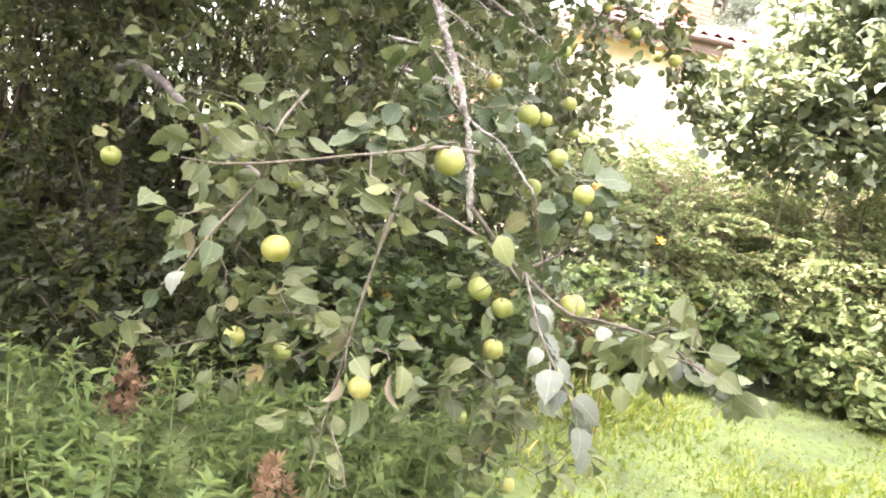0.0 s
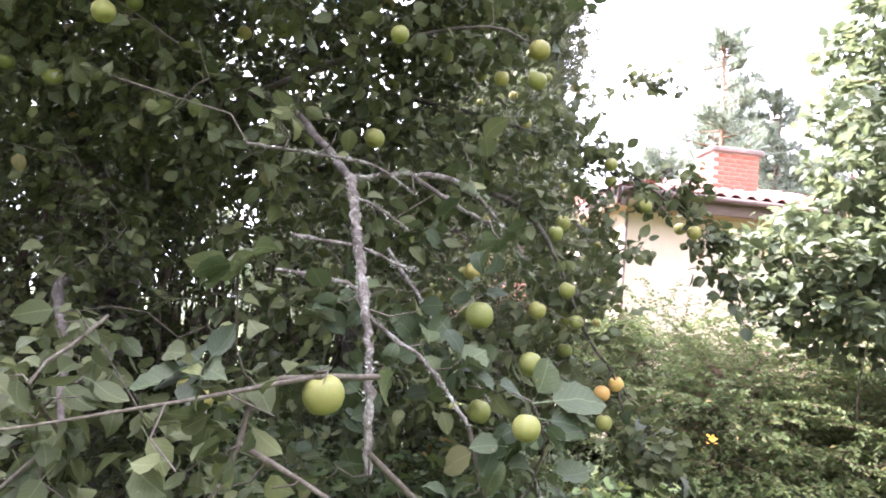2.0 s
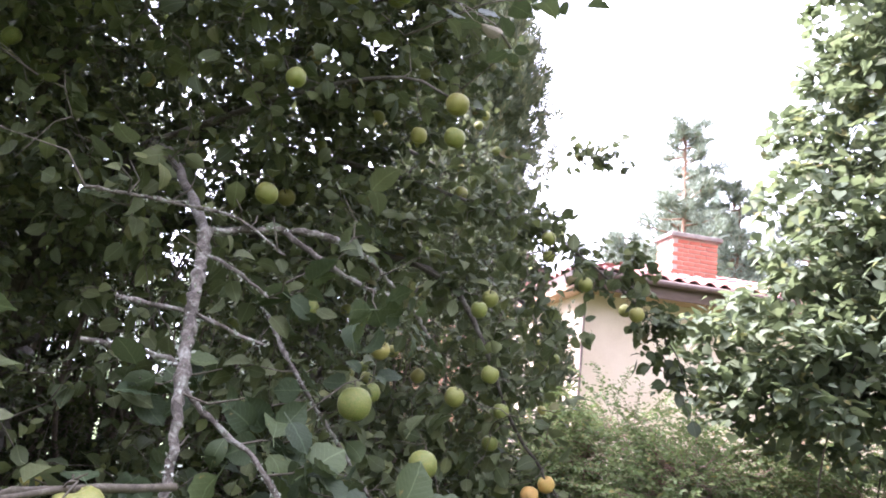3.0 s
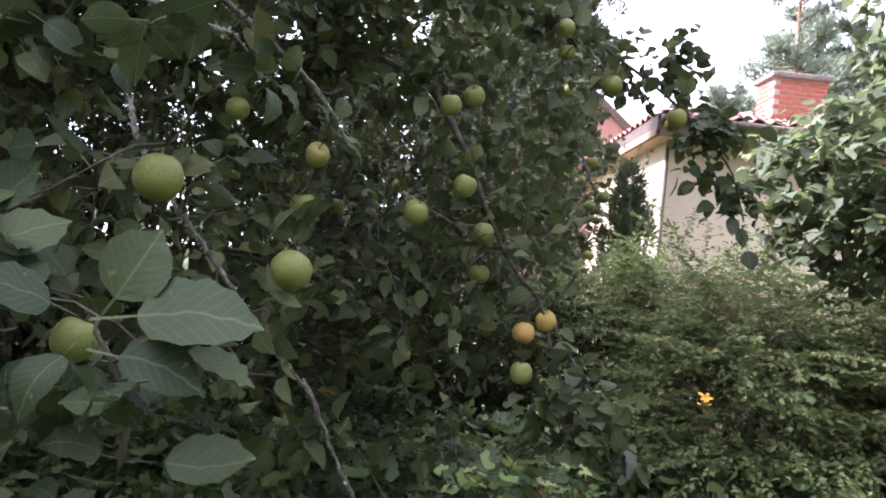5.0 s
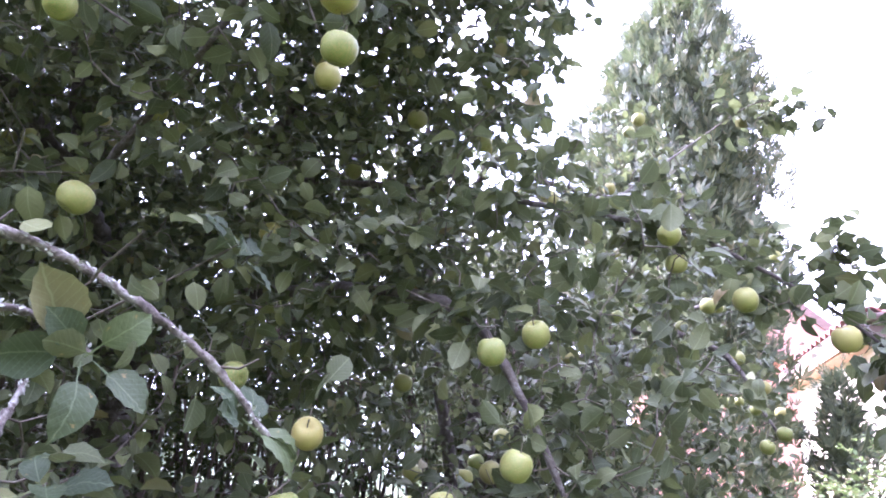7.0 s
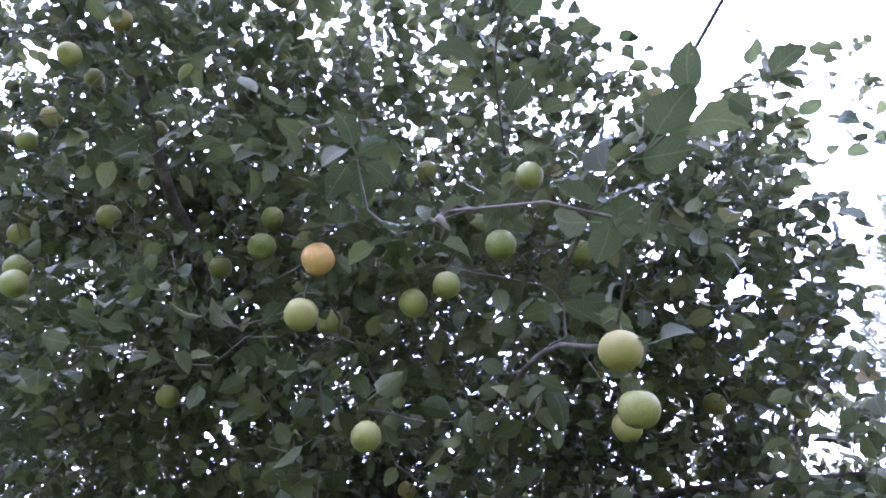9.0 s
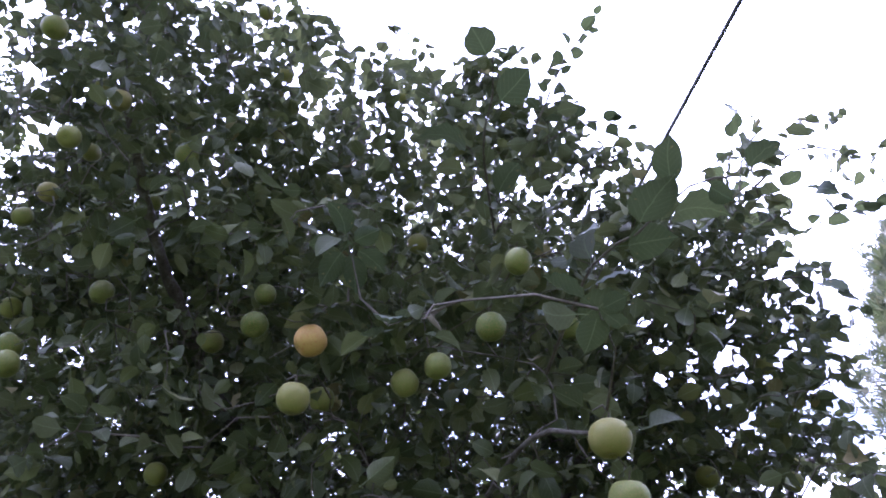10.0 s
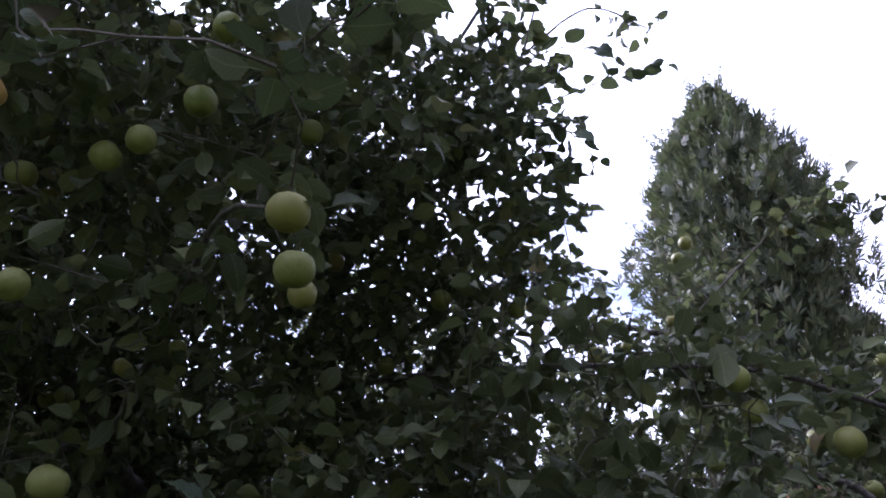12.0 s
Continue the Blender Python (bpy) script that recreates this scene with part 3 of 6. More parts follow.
def house():
    h = thing("house", "single-storey house with beige plaster walls and red tiled roof", "house")
    h.matrix_world = HOUSE
    length, depth, top = 9.0, 3.7, 3.36
    bm = bmesh.new()
    box(bm, (0, 0, -0.1), (length, 0.25, top))
    part("wall", bm, M_PLASTER, h)
    for lo, hi in (((0, 0.25, -0.1), (0.25, depth, top)), ((length - 0.25, 0.25, -0.1), (length, depth, top)), ((0, depth, -0.1), (length, depth + 0.25, top))):
        bm = bmesh.new()
        box(bm, lo, hi)
        part("wall", bm, M_PLASTER, h)
    over, side, eave, rise, deep = 0.35, 0.22, 3.62, 0.80, 0.27
    mid = depth * 0.66
    # soffit and fascia boards
    bm = bmesh.new()
    box(bm, (-side, -over, eave - deep), (length + side, depth + over, eave - deep + 0.03))
    part("soffit", bm, M_SOFFIT, h)
    for lo, hi in (((-side, -over - 0.03, eave - deep), (length + side, -over, eave)), ((-side - 0.03, -over, eave - deep + 0.06), (-side, depth + over, eave)),
                   ((-side, depth + over, eave - deep), (length + side, depth + over + 0.03, eave))):
        part("fascia", bevelled(lo, hi, 0.006), M_TRIM, h)
    part("fascia", bevelled((-side - 0.045, -over, eave - deep), (-side - 0.03, depth + over, eave - deep + 0.10), 0.004), M_SOFFIT, h)
    bm = bmesh.new()
    bmesh.ops.create_cone(bm, cap_ends=True, segments=12, radius1=0.05, radius2=0.05, depth=length + 2 * side, matrix=Matrix.Translation((length / 2, -over - 0.08, eave - 0.06)) @ Matrix.Rotation(math.pi / 2, 4, "Y"))
    part("gutter", bm, M_TRIM, h, smooth=True)
    bm = bmesh.new()
    bmesh.ops.create_cone(bm, cap_ends=True, segments=10, radius1=0.018, radius2=0.018, depth=3.3, matrix=Matrix.Translation((0.02, -0.03, 1.68)))
    part("downpipe", bm, M_TRIM, h, smooth=True)
    # hipped roof deck
    a = [(-side, -over, eave), (length + side, -over, eave), (length + side, depth + over, eave), (-side, depth + over, eave)]
    r1, r2 = (mid * 0.9, mid, eave + rise), (length - mid * 0.9, mid, eave + rise)
    bm = bmesh.new()
    vs = [bm.verts.new(p) for p in (*a, r1, r2)]
    for q in ((0, 1, 5, 4), (1, 2, 5), (2, 3, 4, 5), (3, 0, 4), (0, 3, 2, 1)):
        bm.faces.new([vs[i] for i in q])
    part("roof", bm, M_TILE, h, "low hipped roof of red clay tiles")
    # pantiles on the front and left slopes
    rng = np.random.default_rng(5)
    tv = []
    for s in (0.0, 1.0):
        for i in range(7):
            x = i / 6
            tv.append((x * 0.25, s * 0.36, 0.028 * math.sin(x * 2 * math.pi) + 0.03 - 0.02 * s))
    tf = [(i, i + 1, i + 8, i + 7) for i in range(6)]
    tm = bpy.data.meshes.new("roof_tile")
    tm.from_pydata(tv + [(x, y, z - 0.018) for x, y, z in tv], [], tf + [(i + 14, i + 21, i + 22, i + 15) for i in range(6)] + [(i, i + 14, i + 15, i + 1) for i in range(6)])
    for p in tm.polygons:
        p.use_smooth = False
    tm.materials.append(M_TILE)
    slope = math.atan2(rise, mid + over)
    rows = int((mid + over) / math.cos(slope) / 0.31) + 1
    for row in range(rows):
        d = row * 0.31
        y, z = -over - 0.04 + d * math.cos(slope), eave + 0.005 + d * math.sin(slope)
        inset = (mid * 0.9 + side) * min(1, d / (rows * 0.31))
        count = int(min(4.6 - inset, 5.0) / 0.235)
        for i in range(max(0, count)):
            t = new("roof_tile", tm)
            t.parent = h
            t.matrix_local = pose(-side + inset + i * 0.235, y, z + rng.uniform(0, 0.008), math.degrees(slope) + rng.normal() * 1.0, 0, rng.normal() * 0.8)
    ls = math.atan2(rise, mid * 0.9 + side)
    for row in range(3):
        d = row * 0.31
        for i in range(int((depth + 2 * over) / 0.235) - row * 2):
            t = new("roof_tile", tm)
            t.parent = h
            m = pose(-side - 0.05 + d * math.cos(ls), depth + over - 0.25 * row - i * 0.235, eave + 0.005 + d * math.sin(ls), 0, 0, -90) @ pose(0, 0, rng.uniform(0, 0.008), math.degrees(ls), 0, rng.normal() * 0.8)
            t.matrix_local = m
    return h


H = house()


def terrace_post():
    """A brown square post on a footing, with a bracket under the eave."""
    t = thing("terrace_post", "brown wooden terrace post standing before the plastered wall", "post", at=(4.17, 9.6, 0))
    part("shaft", bevelled((-0.055, -0.055, 0.0), (0.055, 0.055, 3.3), 0.008), M_SOFFIT, t)
    part("footing", bevelled((-0.11, -0.11, -0.1), (0.11, 0.11, 0.06), 0.012), M_CONCRETE, t)
    part("bracket", bevelled((-0.25, -0.04, 3.3), (0.25, 0.04, 3.42), 0.008), M_SOFFIT, t)


terrace_post()


def chimney():
    c = thing("chimney", "red brick chimney with a dark concrete cap on the roof", "chimney")
    c.matrix_world = HOUSE @ Matrix.Translation((2.04, 1.42, 0.08))
    w, d, z0, z1 = 0.84, 0.55, 3.95, 4.74
    part("core", bevelled((0.008, 0.008, z0), (w - 0.008, d - 0.008, z1), 0.004), M_MORTAR, c)
    rng = np.random.default_rng(3)
    bm = bevelled((0, 0, 0), (0.20, 0.10, 0.062), 0.006)
    me = bpy.data.meshes.new("brick")
    bm.to_mesh(me)
    bm.free()
    me.materials.append(M_BRICK)
    for row in range(int((z1 - z0) / 0.076)):
        z = z0 + 0.01 + row * 0.076
        off = 0.105 if row % 2 else 0.0
        for side in range(2):
            for i in range(4):
                b = new("brick", me)
                b.parent = c
                b.matrix_local = pose(off * 0.98 + i * 0.209 if off + i * 0.209 < w - 0.15 else w - 0.2, (-0.003 if side == 0 else d - 0.097) + rng.uniform(-0.002, 0.002), z)
            for i in range(2):
                b = new("brick", me)
                b.parent = c
                b.matrix_local = pose((0.097 if side == 0 else w + 0.003) + rng.uniform(-0.002, 0.002), 0.11 + off * 0.6 + i * 0.209, z, 0, 0, 90)
    part("cap", bevelled((-0.06, -0.06, z1), (w + 0.06, d + 0.06, z1 + 0.08), 0.012), M_CONCRETE, c, "dark weathered concrete cap")
    part("flashing", bevelled((-0.03, -0.03, z0 + 0.02), (w + 0.03, d + 0.03, z0 + 0.10), 0.006), M_TRIM, c)


chimney()


def neighbour():
    h = thing("neighbour_house", "pink plastered house with a red roof behind the garden", "house")
    h.matrix_world = pose(-2.6, 17.2, 0, 0, 0, 6)
    bm = bmesh.new()
    box(bm, (0, 0, -0.1), (3.9, 6.0, 4.4))
    bmesh.ops.bevel(bm, geom=bm.edges[:], offset=0.02, segments=1, affect="EDGES")
    part("wall", bm, M_PINK, h)
    bm = bmesh.new()
    vs = [bm.verts.new(p) for p in [(-0.5, -0.5, 4.3), (4.4, -0.5, 4.3), (1.95, -0.5, 6.4), (-0.5, 6.5, 4.3), (4.4, 6.5, 4.3), (1.95, 6.5, 6.4)]]
    for q in ((0, 1, 2), (3, 5, 4), (0, 2, 5, 3), (1, 4, 5, 2), (0, 3, 4, 1)):
        bm.faces.new([vs[i] for i in q])
    part("roof", bm, M_FADED, h)
    bm = bmesh.new()
    for a, b in (((-0.55, 4.2), (1.95, 6.42)), ((1.95, 6.42), (4.45, 4.2))):
        m = Matrix.Translation((a[0], -0.6, a[1])) @ Matrix.Rotation(-math.atan2(b[1] - a[1], b[0] - a[0]), 4, "Y")
        box(bm, (0, 0, -0.02), (math.hypot(b[0] - a[0], b[1] - a[1]), 0.09, 0.14), m)
    part("bargeboard", bm, M_TRIM, h)


neighbour()


# ---- fence ----
def fence():
    f = thing("fence", "dark weathered wooden board fence behind the shrubs", "fence", at=(-9.0, 7.3, 0))
    rng = np.random.default_rng(9)
    bm = bevelled((0, 0, 0), (0.11, 0.022, 1.35), 0.004)
    me = bpy.data.meshes.new("board")
    bm.to_mesh(me)
    bm.free()
    me.materials.append(M_FENCE)
    for i in range(69):
        b = new("board", me)
        b.parent = f
        b.matrix_local = pose(i * 0.135, 0, 0.04 + rng.uniform(-0.02, 0.02), rng.normal() * 0.6, rng.normal() * 0.6, rng.normal() * 1.5)
    for z in (0.3, 1.05):
        part("rail", bevelled((0, 0.024, z), (9.4, 0.07, z + 0.09), 0.006), M_FENCE, f)
    for i in range(5):
        part("post", bevelled((i * 2.3, 0.072, -0.1), (i * 2.3 + 0.1, 0.17, 1.3), 0.008), M_FENCE, f)


fence()


# ---- apples and apple trees ----
def apple_mesh(name, rng, mat):
    prof = [(0.0, 0.33), (0.08, 0.37), (0.17, 0.445), (0.285, 0.445), (0.40, 0.35), (0.475, 0.19), (0.50, 0.03), (0.48, -0.13), (0.42, -0.28), (0.31, -0.40), (0.18, -0.455), (0.08, -0.43), (0.0, -0.39)]
    n = 16
    ph, amp = rng.uniform(0, 6.28), rng.uniform(0.01, 0.035)
    verts, faces = [], []
    for r, z in prof[1:-1]:
        for k in range(n):
            a = 2 * math.pi * k / n
            q = r * (1 + amp * math.cos(5 * a + ph) * (0.5 - z) + 0.02 * math.cos(2 * a + ph))
            verts.append((q * math.cos(a), q * math.sin(a), z * 0.94))
    m = len(prof) - 2
    for i in range(m - 1):
        for k in range(n):
            faces.append((i * n + k, (i + 1) * n + k, (i + 1) * n + (k + 1) % n, i * n + (k + 1) % n))
    t, b = len(verts), len(verts) + 1
    verts += [(0, 0, prof[0][1]), (0, 0, prof[-1][1])]
    for k in range(n):
        faces.append((t, k, (k + 1) % n))
        faces.append((b, (m - 1) * n + (k + 1) % n, (m - 1) * n + k))
    me = bpy.data.meshes.new(name)
    me.from_pydata(verts, [], faces)
    for p in me.polygons:
        p.use_smooth = True
    me.materials.append(mat)
    return me


_rng = np.random.default_rng(21)
APPLE_MESHES = [apple_mesh("apple", _rng, M_APPLE) for _ in range(4)]
RIPE_MESH = apple_mesh("apple", _rng, M_APPLE_RIPE)
_sv, _sf = tube([(0, 0, 0.30), (0.02, 0.01, 0.48), (0.07, 0.02, 0.68)], [0.026, 0.02, 0.026], 5)
STALK = bpy.data.meshes.new("stalk")
STALK.from_pydata(_sv.tolist(), [], _sf.tolist())
STALK.materials.append(M_TWIG)
_cv, _cf = cloud(blade([(0, 0.05), (0.5, 0.04), (1, 0.0)], 0.2, 0.3, 0), np.array([(0.03 * math.cos(a), 0.03 * math.sin(a), -0.39) for a in (0, 1.26, 2.5, 3.8, 5.0)]),
                frames(np.array([(math.cos(a), math.sin(a), -0.9) for a in (0, 1.26, 2.5, 3.8, 5.0)]), np.array([[0, 0, 1.0]] * 5)), np.full(5, 0.11))
CALYX = bpy.data.meshes.new("calyx")
CALYX.from_pydata(_cv.tolist(), [], _cf.tolist())
CALYX.materials.append(M_DARK_BARK)

APPLES_LOW = [
    (-0.34, 1.56, 1.10), (0.02, 1.70, 1.35), (-0.13, 1.76, 0.73), (0.38, 1.85, 1.31), (0.42, 1.95, 0.99),
    (0.27, 2.11, 1.30), (0.24, 2.12, 0.92), (0.34, 2.14, 0.34), (-0.60, 2.19, 0.68), (-0.89, 2.23, 2.28),
    (-1.08, 2.26, 1.20), (-0.46, 2.29, 0.62), (0.49, 2.31, 0.67), (-0.15, 2.39, 2.61), (0.17, 2.40, 0.44),
    (0.26, 2.43, 0.70), (0.38, 2.46, 1.40), (0.15, 1.91, 1.01),
]
APPLES_TOP_A = [
    (-0.45, 1.64, 3.69), (-0.97, 1.77, 3.43), (-1.07, 1.79, 4.27), (-0.47, 1.80, 3.34), (-0.97, 1.80, 3.56),
    (-1.24, 1.85, 3.28), (-1.01, 1.86, 3.84), (-0.59, 1.87, 3.69), (-0.94, 1.89, 2.98), (-0.76, 1.90, 2.83),
    (-0.86, 2.05, 3.19), (-0.47, 2.09, 3.47), (-0.97, 2.11, 3.70), (-0.52, 2.20, 4.47), (-0.41, 2.37, 2.94),
    (-0.78, 2.38, 3.10), (-1.06, 2.39, 2.79), (-0.71, 2.39, 4.44), (-0.43, 2.39, 3.06), (-0.15, 2.41, 2.76),
    (-0.74, 2.59, 4.57), (-0.45, 2.60, 2.82), 
]
APPLES_TOP_B = [
    (-0.12, 2.64, 2.72), (-0.02, 2.66, 2.72), (0.13, 2.69, 2.75), (-0.46, 2.83, 4.36), (-0.39, 2.86, 3.47),
    (-1.16, 2.86, 4.37), (-1.08, 2.94, 4.76), (-1.15, 3.00, 3.27), (0.03, 3.06, 2.96), (0.29, 2.63, 2.79),
    (-1.09, 3.06, 4.68), (-0.48, 3.18, 4.11), (-0.95, 3.20, 4.31), (-1.40, 3.22, 2.67), (-0.84, 3.22, 4.39),
    (-1.56, 3.23, 2.70), (-0.80, 3.27, 2.68), (-0.45, 3.33, 3.15), (-0.42, 3.58, 2.97), (-1.62, 3.65, 2.89),
    (-0.15, 3.81, 2.81), (0.09, 3.94, 3.14), (0.01, 4.02, 2.79),
]
APPLES_MID_A = [
    (-0.58, 2.50, 1.20), (0.24, 2.28, 1.52), (-0.56, 2.64, 1.18), (-1.56, 2.67, 2.28), 
    (-1.39, 2.70, 2.24), (-1.12, 2.71, 2.53), (-0.10, 2.53, 2.37), 
    (0.33, 2.76, 2.43),  (0.33, 2.78, 2.33), (-0.19, 2.70, 2.08), 
    (0.20, 2.91, 2.38), (-0.88, 2.97, 1.17), (0.13, 3.04, 1.55), (0.14, 3.07, 1.69), (-0.91, 3.16, 2.62),
    (0.39, 3.18, 1.57), (0.44, 3.25, 1.88), (0.50, 3.26, 1.66), (-0.80, 3.28, 0.37), (0.55, 3.35, 1.54),
    (-1.69, 3.36, 0.96), (0.69, 3.40, 1.15),
]
APPLES_MID_B = [
    (-0.13, 3.12, 1.81), (-0.39, 3.44, 2.28), (0.68, 3.46, 1.26),  (0.74, 3.50, 1.30),
    (0.52, 3.52, 1.42), (-0.78, 3.56, 2.54), (0.47, 3.42, 1.95), (-0.27, 3.74, 1.43), (-0.40, 3.81, 2.65),
    (1.09, 3.83, 2.01), (0.69, 3.83, 2.31), (0.18, 3.86, 1.65), (0.70, 3.88, 2.24), (0.87, 3.89, 2.13),
    (-0.70, 3.90, 1.79),   (-0.19, 3.94, 1.91), (-0.16, 4.00, 1.63),
    (0.26, 4.05, 2.55), (-0.70, 4.13, 1.73), (1.12, 4.32, 2.10), (-0.13, 4.32, 1.63), (0.08, 4.35, 1.03),
    (0.55, 4.35, 1.57), (-0.01, 4.38, 1.03),
]
APPLES_BACK_A = [
    (-0.03, 4.41, 1.78),  (-0.21, 4.58, 1.69), (-0.27, 4.65, 3.12), (-1.45, 4.67, 2.57),
    (-0.62, 4.67, 2.07), (-0.59, 4.73, 1.51), (-1.66, 4.77, 0.98), (0.66, 4.78, 2.34), (0.39, 4.88, 2.65),
    (-0.83, 4.99, 2.06), (0.02, 5.00, 2.18), (-0.46, 5.04, 2.69), (-1.10, 5.06, 2.68), (0.19, 5.20, 2.41),
    (-0.10, 5.23, 3.04), (0.12, 5.32, 3.13), (0.22, 5.33, 3.45),
]
APPLES_BACK_B = [
    (0.80, 5.35, 1.85), (0.87, 5.39, 1.91), (0.25, 5.43, 3.57), (0.79, 5.49, 2.12), (0.82, 5.50, 1.58),
    (0.68, 5.55, 2.27), (0.35, 5.56, 3.36), (0.40, 5.70, 2.46), (0.87, 5.76, 2.83), (0.03, 5.78, 2.92),
    (-0.09, 5.80, 2.50), (-0.95, 5.82, 1.27), (0.72, 5.92, 2.07), (0.54, 6.07, 2.65), (0.55, 6.27, 2.14),
    (0.59, 6.43, 2.17), (0.80, 6.61, 2.13),
]
SMALL = [(0.29, 2.63, 2.79), (0.38, 1.85, 1.31), (0.20, 2.91, 2.38), (0.27, 2.11, 1.30), (-0.80, 3.28, 0.37), (-1.69, 3.36, 0.96), (-1.66, 4.77, 0.98), (-0.59, 4.73, 1.51)]
RIPE = [(0.68, 3.46, 1.26), (0.74, 3.50, 1.30), (-0.15, 2.41, 2.76)]


def hang_apples(tree, places, rng):
    for p in places:
        ripe = any(np.linalg.norm(np.subtract(p, q)) < 0.03 for q in RIPE)
        a = new("apple", RIPE_MESH if ripe else APPLE_MESHES[rng.integers(4)])
        a.parent = tree
        s = rng.normal(0.067, 0.004) if not any(np.linalg.norm(np.subtract(p, q)) < 0.03 for q in SMALL) else 0.055
        a.matrix_local = pose(*p, rng.normal() * 22, rng.normal() * 22, rng.uniform(0, 360)) @ Matrix.Diagonal((s, s, s * rng.uniform(0.94, 1.06), 1))
        if ripe:
            tagged(a, "ripening apple with an orange blush")
        for nm, me in (("stalk", STALK), ("calyx", CALYX)):
            o = new(nm, me)
            o.parent = a


def twig_mesh(name, twigs, mat, parent, sides=4, label="", kind=""):
    pieces = []
    for c, r in twigs:
        pieces.append(tube(c, np.linspace(r, 0.0014, len(c)), sides))
    ob = link_mesh(name, *join(pieces), mat, parent, True, label)
    if kind:
        ob["kind"] = kind
    return ob


def limb_part(tree, name, points, r0, r1, mat, rng, sides=9, knob=0.10, step=0.05):
    c = spline(points, step)
    c = c + rng.normal(size=c.shape) * min(0.004, 0.25 * r1)
    r = np.linspace(r0, r1, len(c)) * (1 + knob * 0.6 * rng.normal(size=len(c)))
    v, f = tube(c, np.maximum(r, 0.002), sides, knob, rng)
    return link_mesh(name, v, f, mat, tree)


def lichen_crust(tree, points, r0, r1, rng):
    """Little grey lichen lobes standing off the bark, in patches."""
    c = spline(points, 0.012)
    d = unit(np.gradient(c, axis=0))
    r = np.linspace(r0, r1, len(c))
    patch = np.sin(np.arange(len(c)) * 0.21 + rng.uniform(0, 6)) + 0.6 * np.sin(np.arange(len(c)) * 0.57)
    idx = np.repeat(np.arange(len(c)), rng.poisson(np.clip(3.0 + 3.0 * patch, 0.3, 7)))
    n = len(idx)
    out = unit(np.cross(d[idx], rng.normal(size=(n, 3))))
    p = c[idx] + out * r[idx][:, None] * 0.92 + rng.normal(size=(n, 3)) * 0.001
    way = unit(out * 0.7 + d[idx] * rng.normal(size=(n, 1)) + rng.normal(size=(n, 3)) * 0.4)
    v, f = cloud(L_OVAL, p, frames(way, out), rng.uniform(0.004, 0.0105, n))
    link_mesh("lichen", v, f, M_LICHEN, tree)["kind"] = "stuff"


def leaf_variants(mat):
    """Eight broad apple leaves, folded, arched and waved in their own ways."""
    rng = np.random.default_rng(17)
    variants = []
    outline = ((0, 0.035), (0.06, 0.19), (0.15, 0.30), (0.27, 0.375), (0.40, 0.385), (0.53, 0.39), (0.66, 0.335), (0.77, 0.28), (0.86, 0.18), (0.94, 0.085), (1.03, 0.008))
    for k in range(8):
        wide = (1.0, 1.08, 0.92, 1.0, 1.1, 0.85, 0.95, 1.05)[k]
        v, f = blade([(u, w * wide) for u, w in outline], (0.12, 0.35, 0.22, 0.6, 0.06, 0.2, 0.45, 0.15)[k], (0.3, 0.2, 0.6, -0.3, 0.25, 0.9, -0.4, 1.0)[k], 0.38)
        shape = (v.copy(), f)
        v = v.copy()
        v[:, 0] += (0.06, -0.05, 0.1, -0.08, 0.0, 0.04, -0.1, 0.08)[k] * v[:, 1] ** 2
        v[:, 2] += 0.022 * np.where(np.abs(v[:, 0]) > 0.05, np.where((np.arange(len(v)) // 3) % 2, 1, -1), 0) + rng.normal(size=len(v)) * 0.010
        me = bpy.data.meshes.new("leaf")
        me.from_pydata(v.tolist(), [], f.tolist())
        for p in me.polygons:
            p.use_smooth = True
        me.materials.append(mat)
        at = me.attributes.new("leaf_place", "FLOAT_VECTOR", "POINT")
        at.data.foreach_set("vector", (shape[0] - np.array([0, 0.38, 0])).astype(np.float32).ravel())
        variants.append(me)
    return variants


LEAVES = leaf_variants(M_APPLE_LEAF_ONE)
GREY_LEAVES = leaf_variants(M_APPLE_LEAF_GREY)


def leaf_part(tree, mesh, place, rot, size):
    o = new("leaf", mesh)
    o.parent = tree
    o.matrix_local = Matrix.Translation(place) @ Matrix(rot.tolist()).to_4x4() @ Matrix.Diagonal((size, size, size, 1))


def side_leaves(tree, place, rot, size, limit, rng):
    """Single leaves nearest the camera's way, as parts of their own; the rest is returned."""
    centre = np.array([0.35, 1.9, 1.5])
    order = np.argsort(np.sum((place - centre) ** 2, 1))
    for i in order[:limit]:
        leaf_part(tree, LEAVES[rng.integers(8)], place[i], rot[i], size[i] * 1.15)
    return order[limit:]


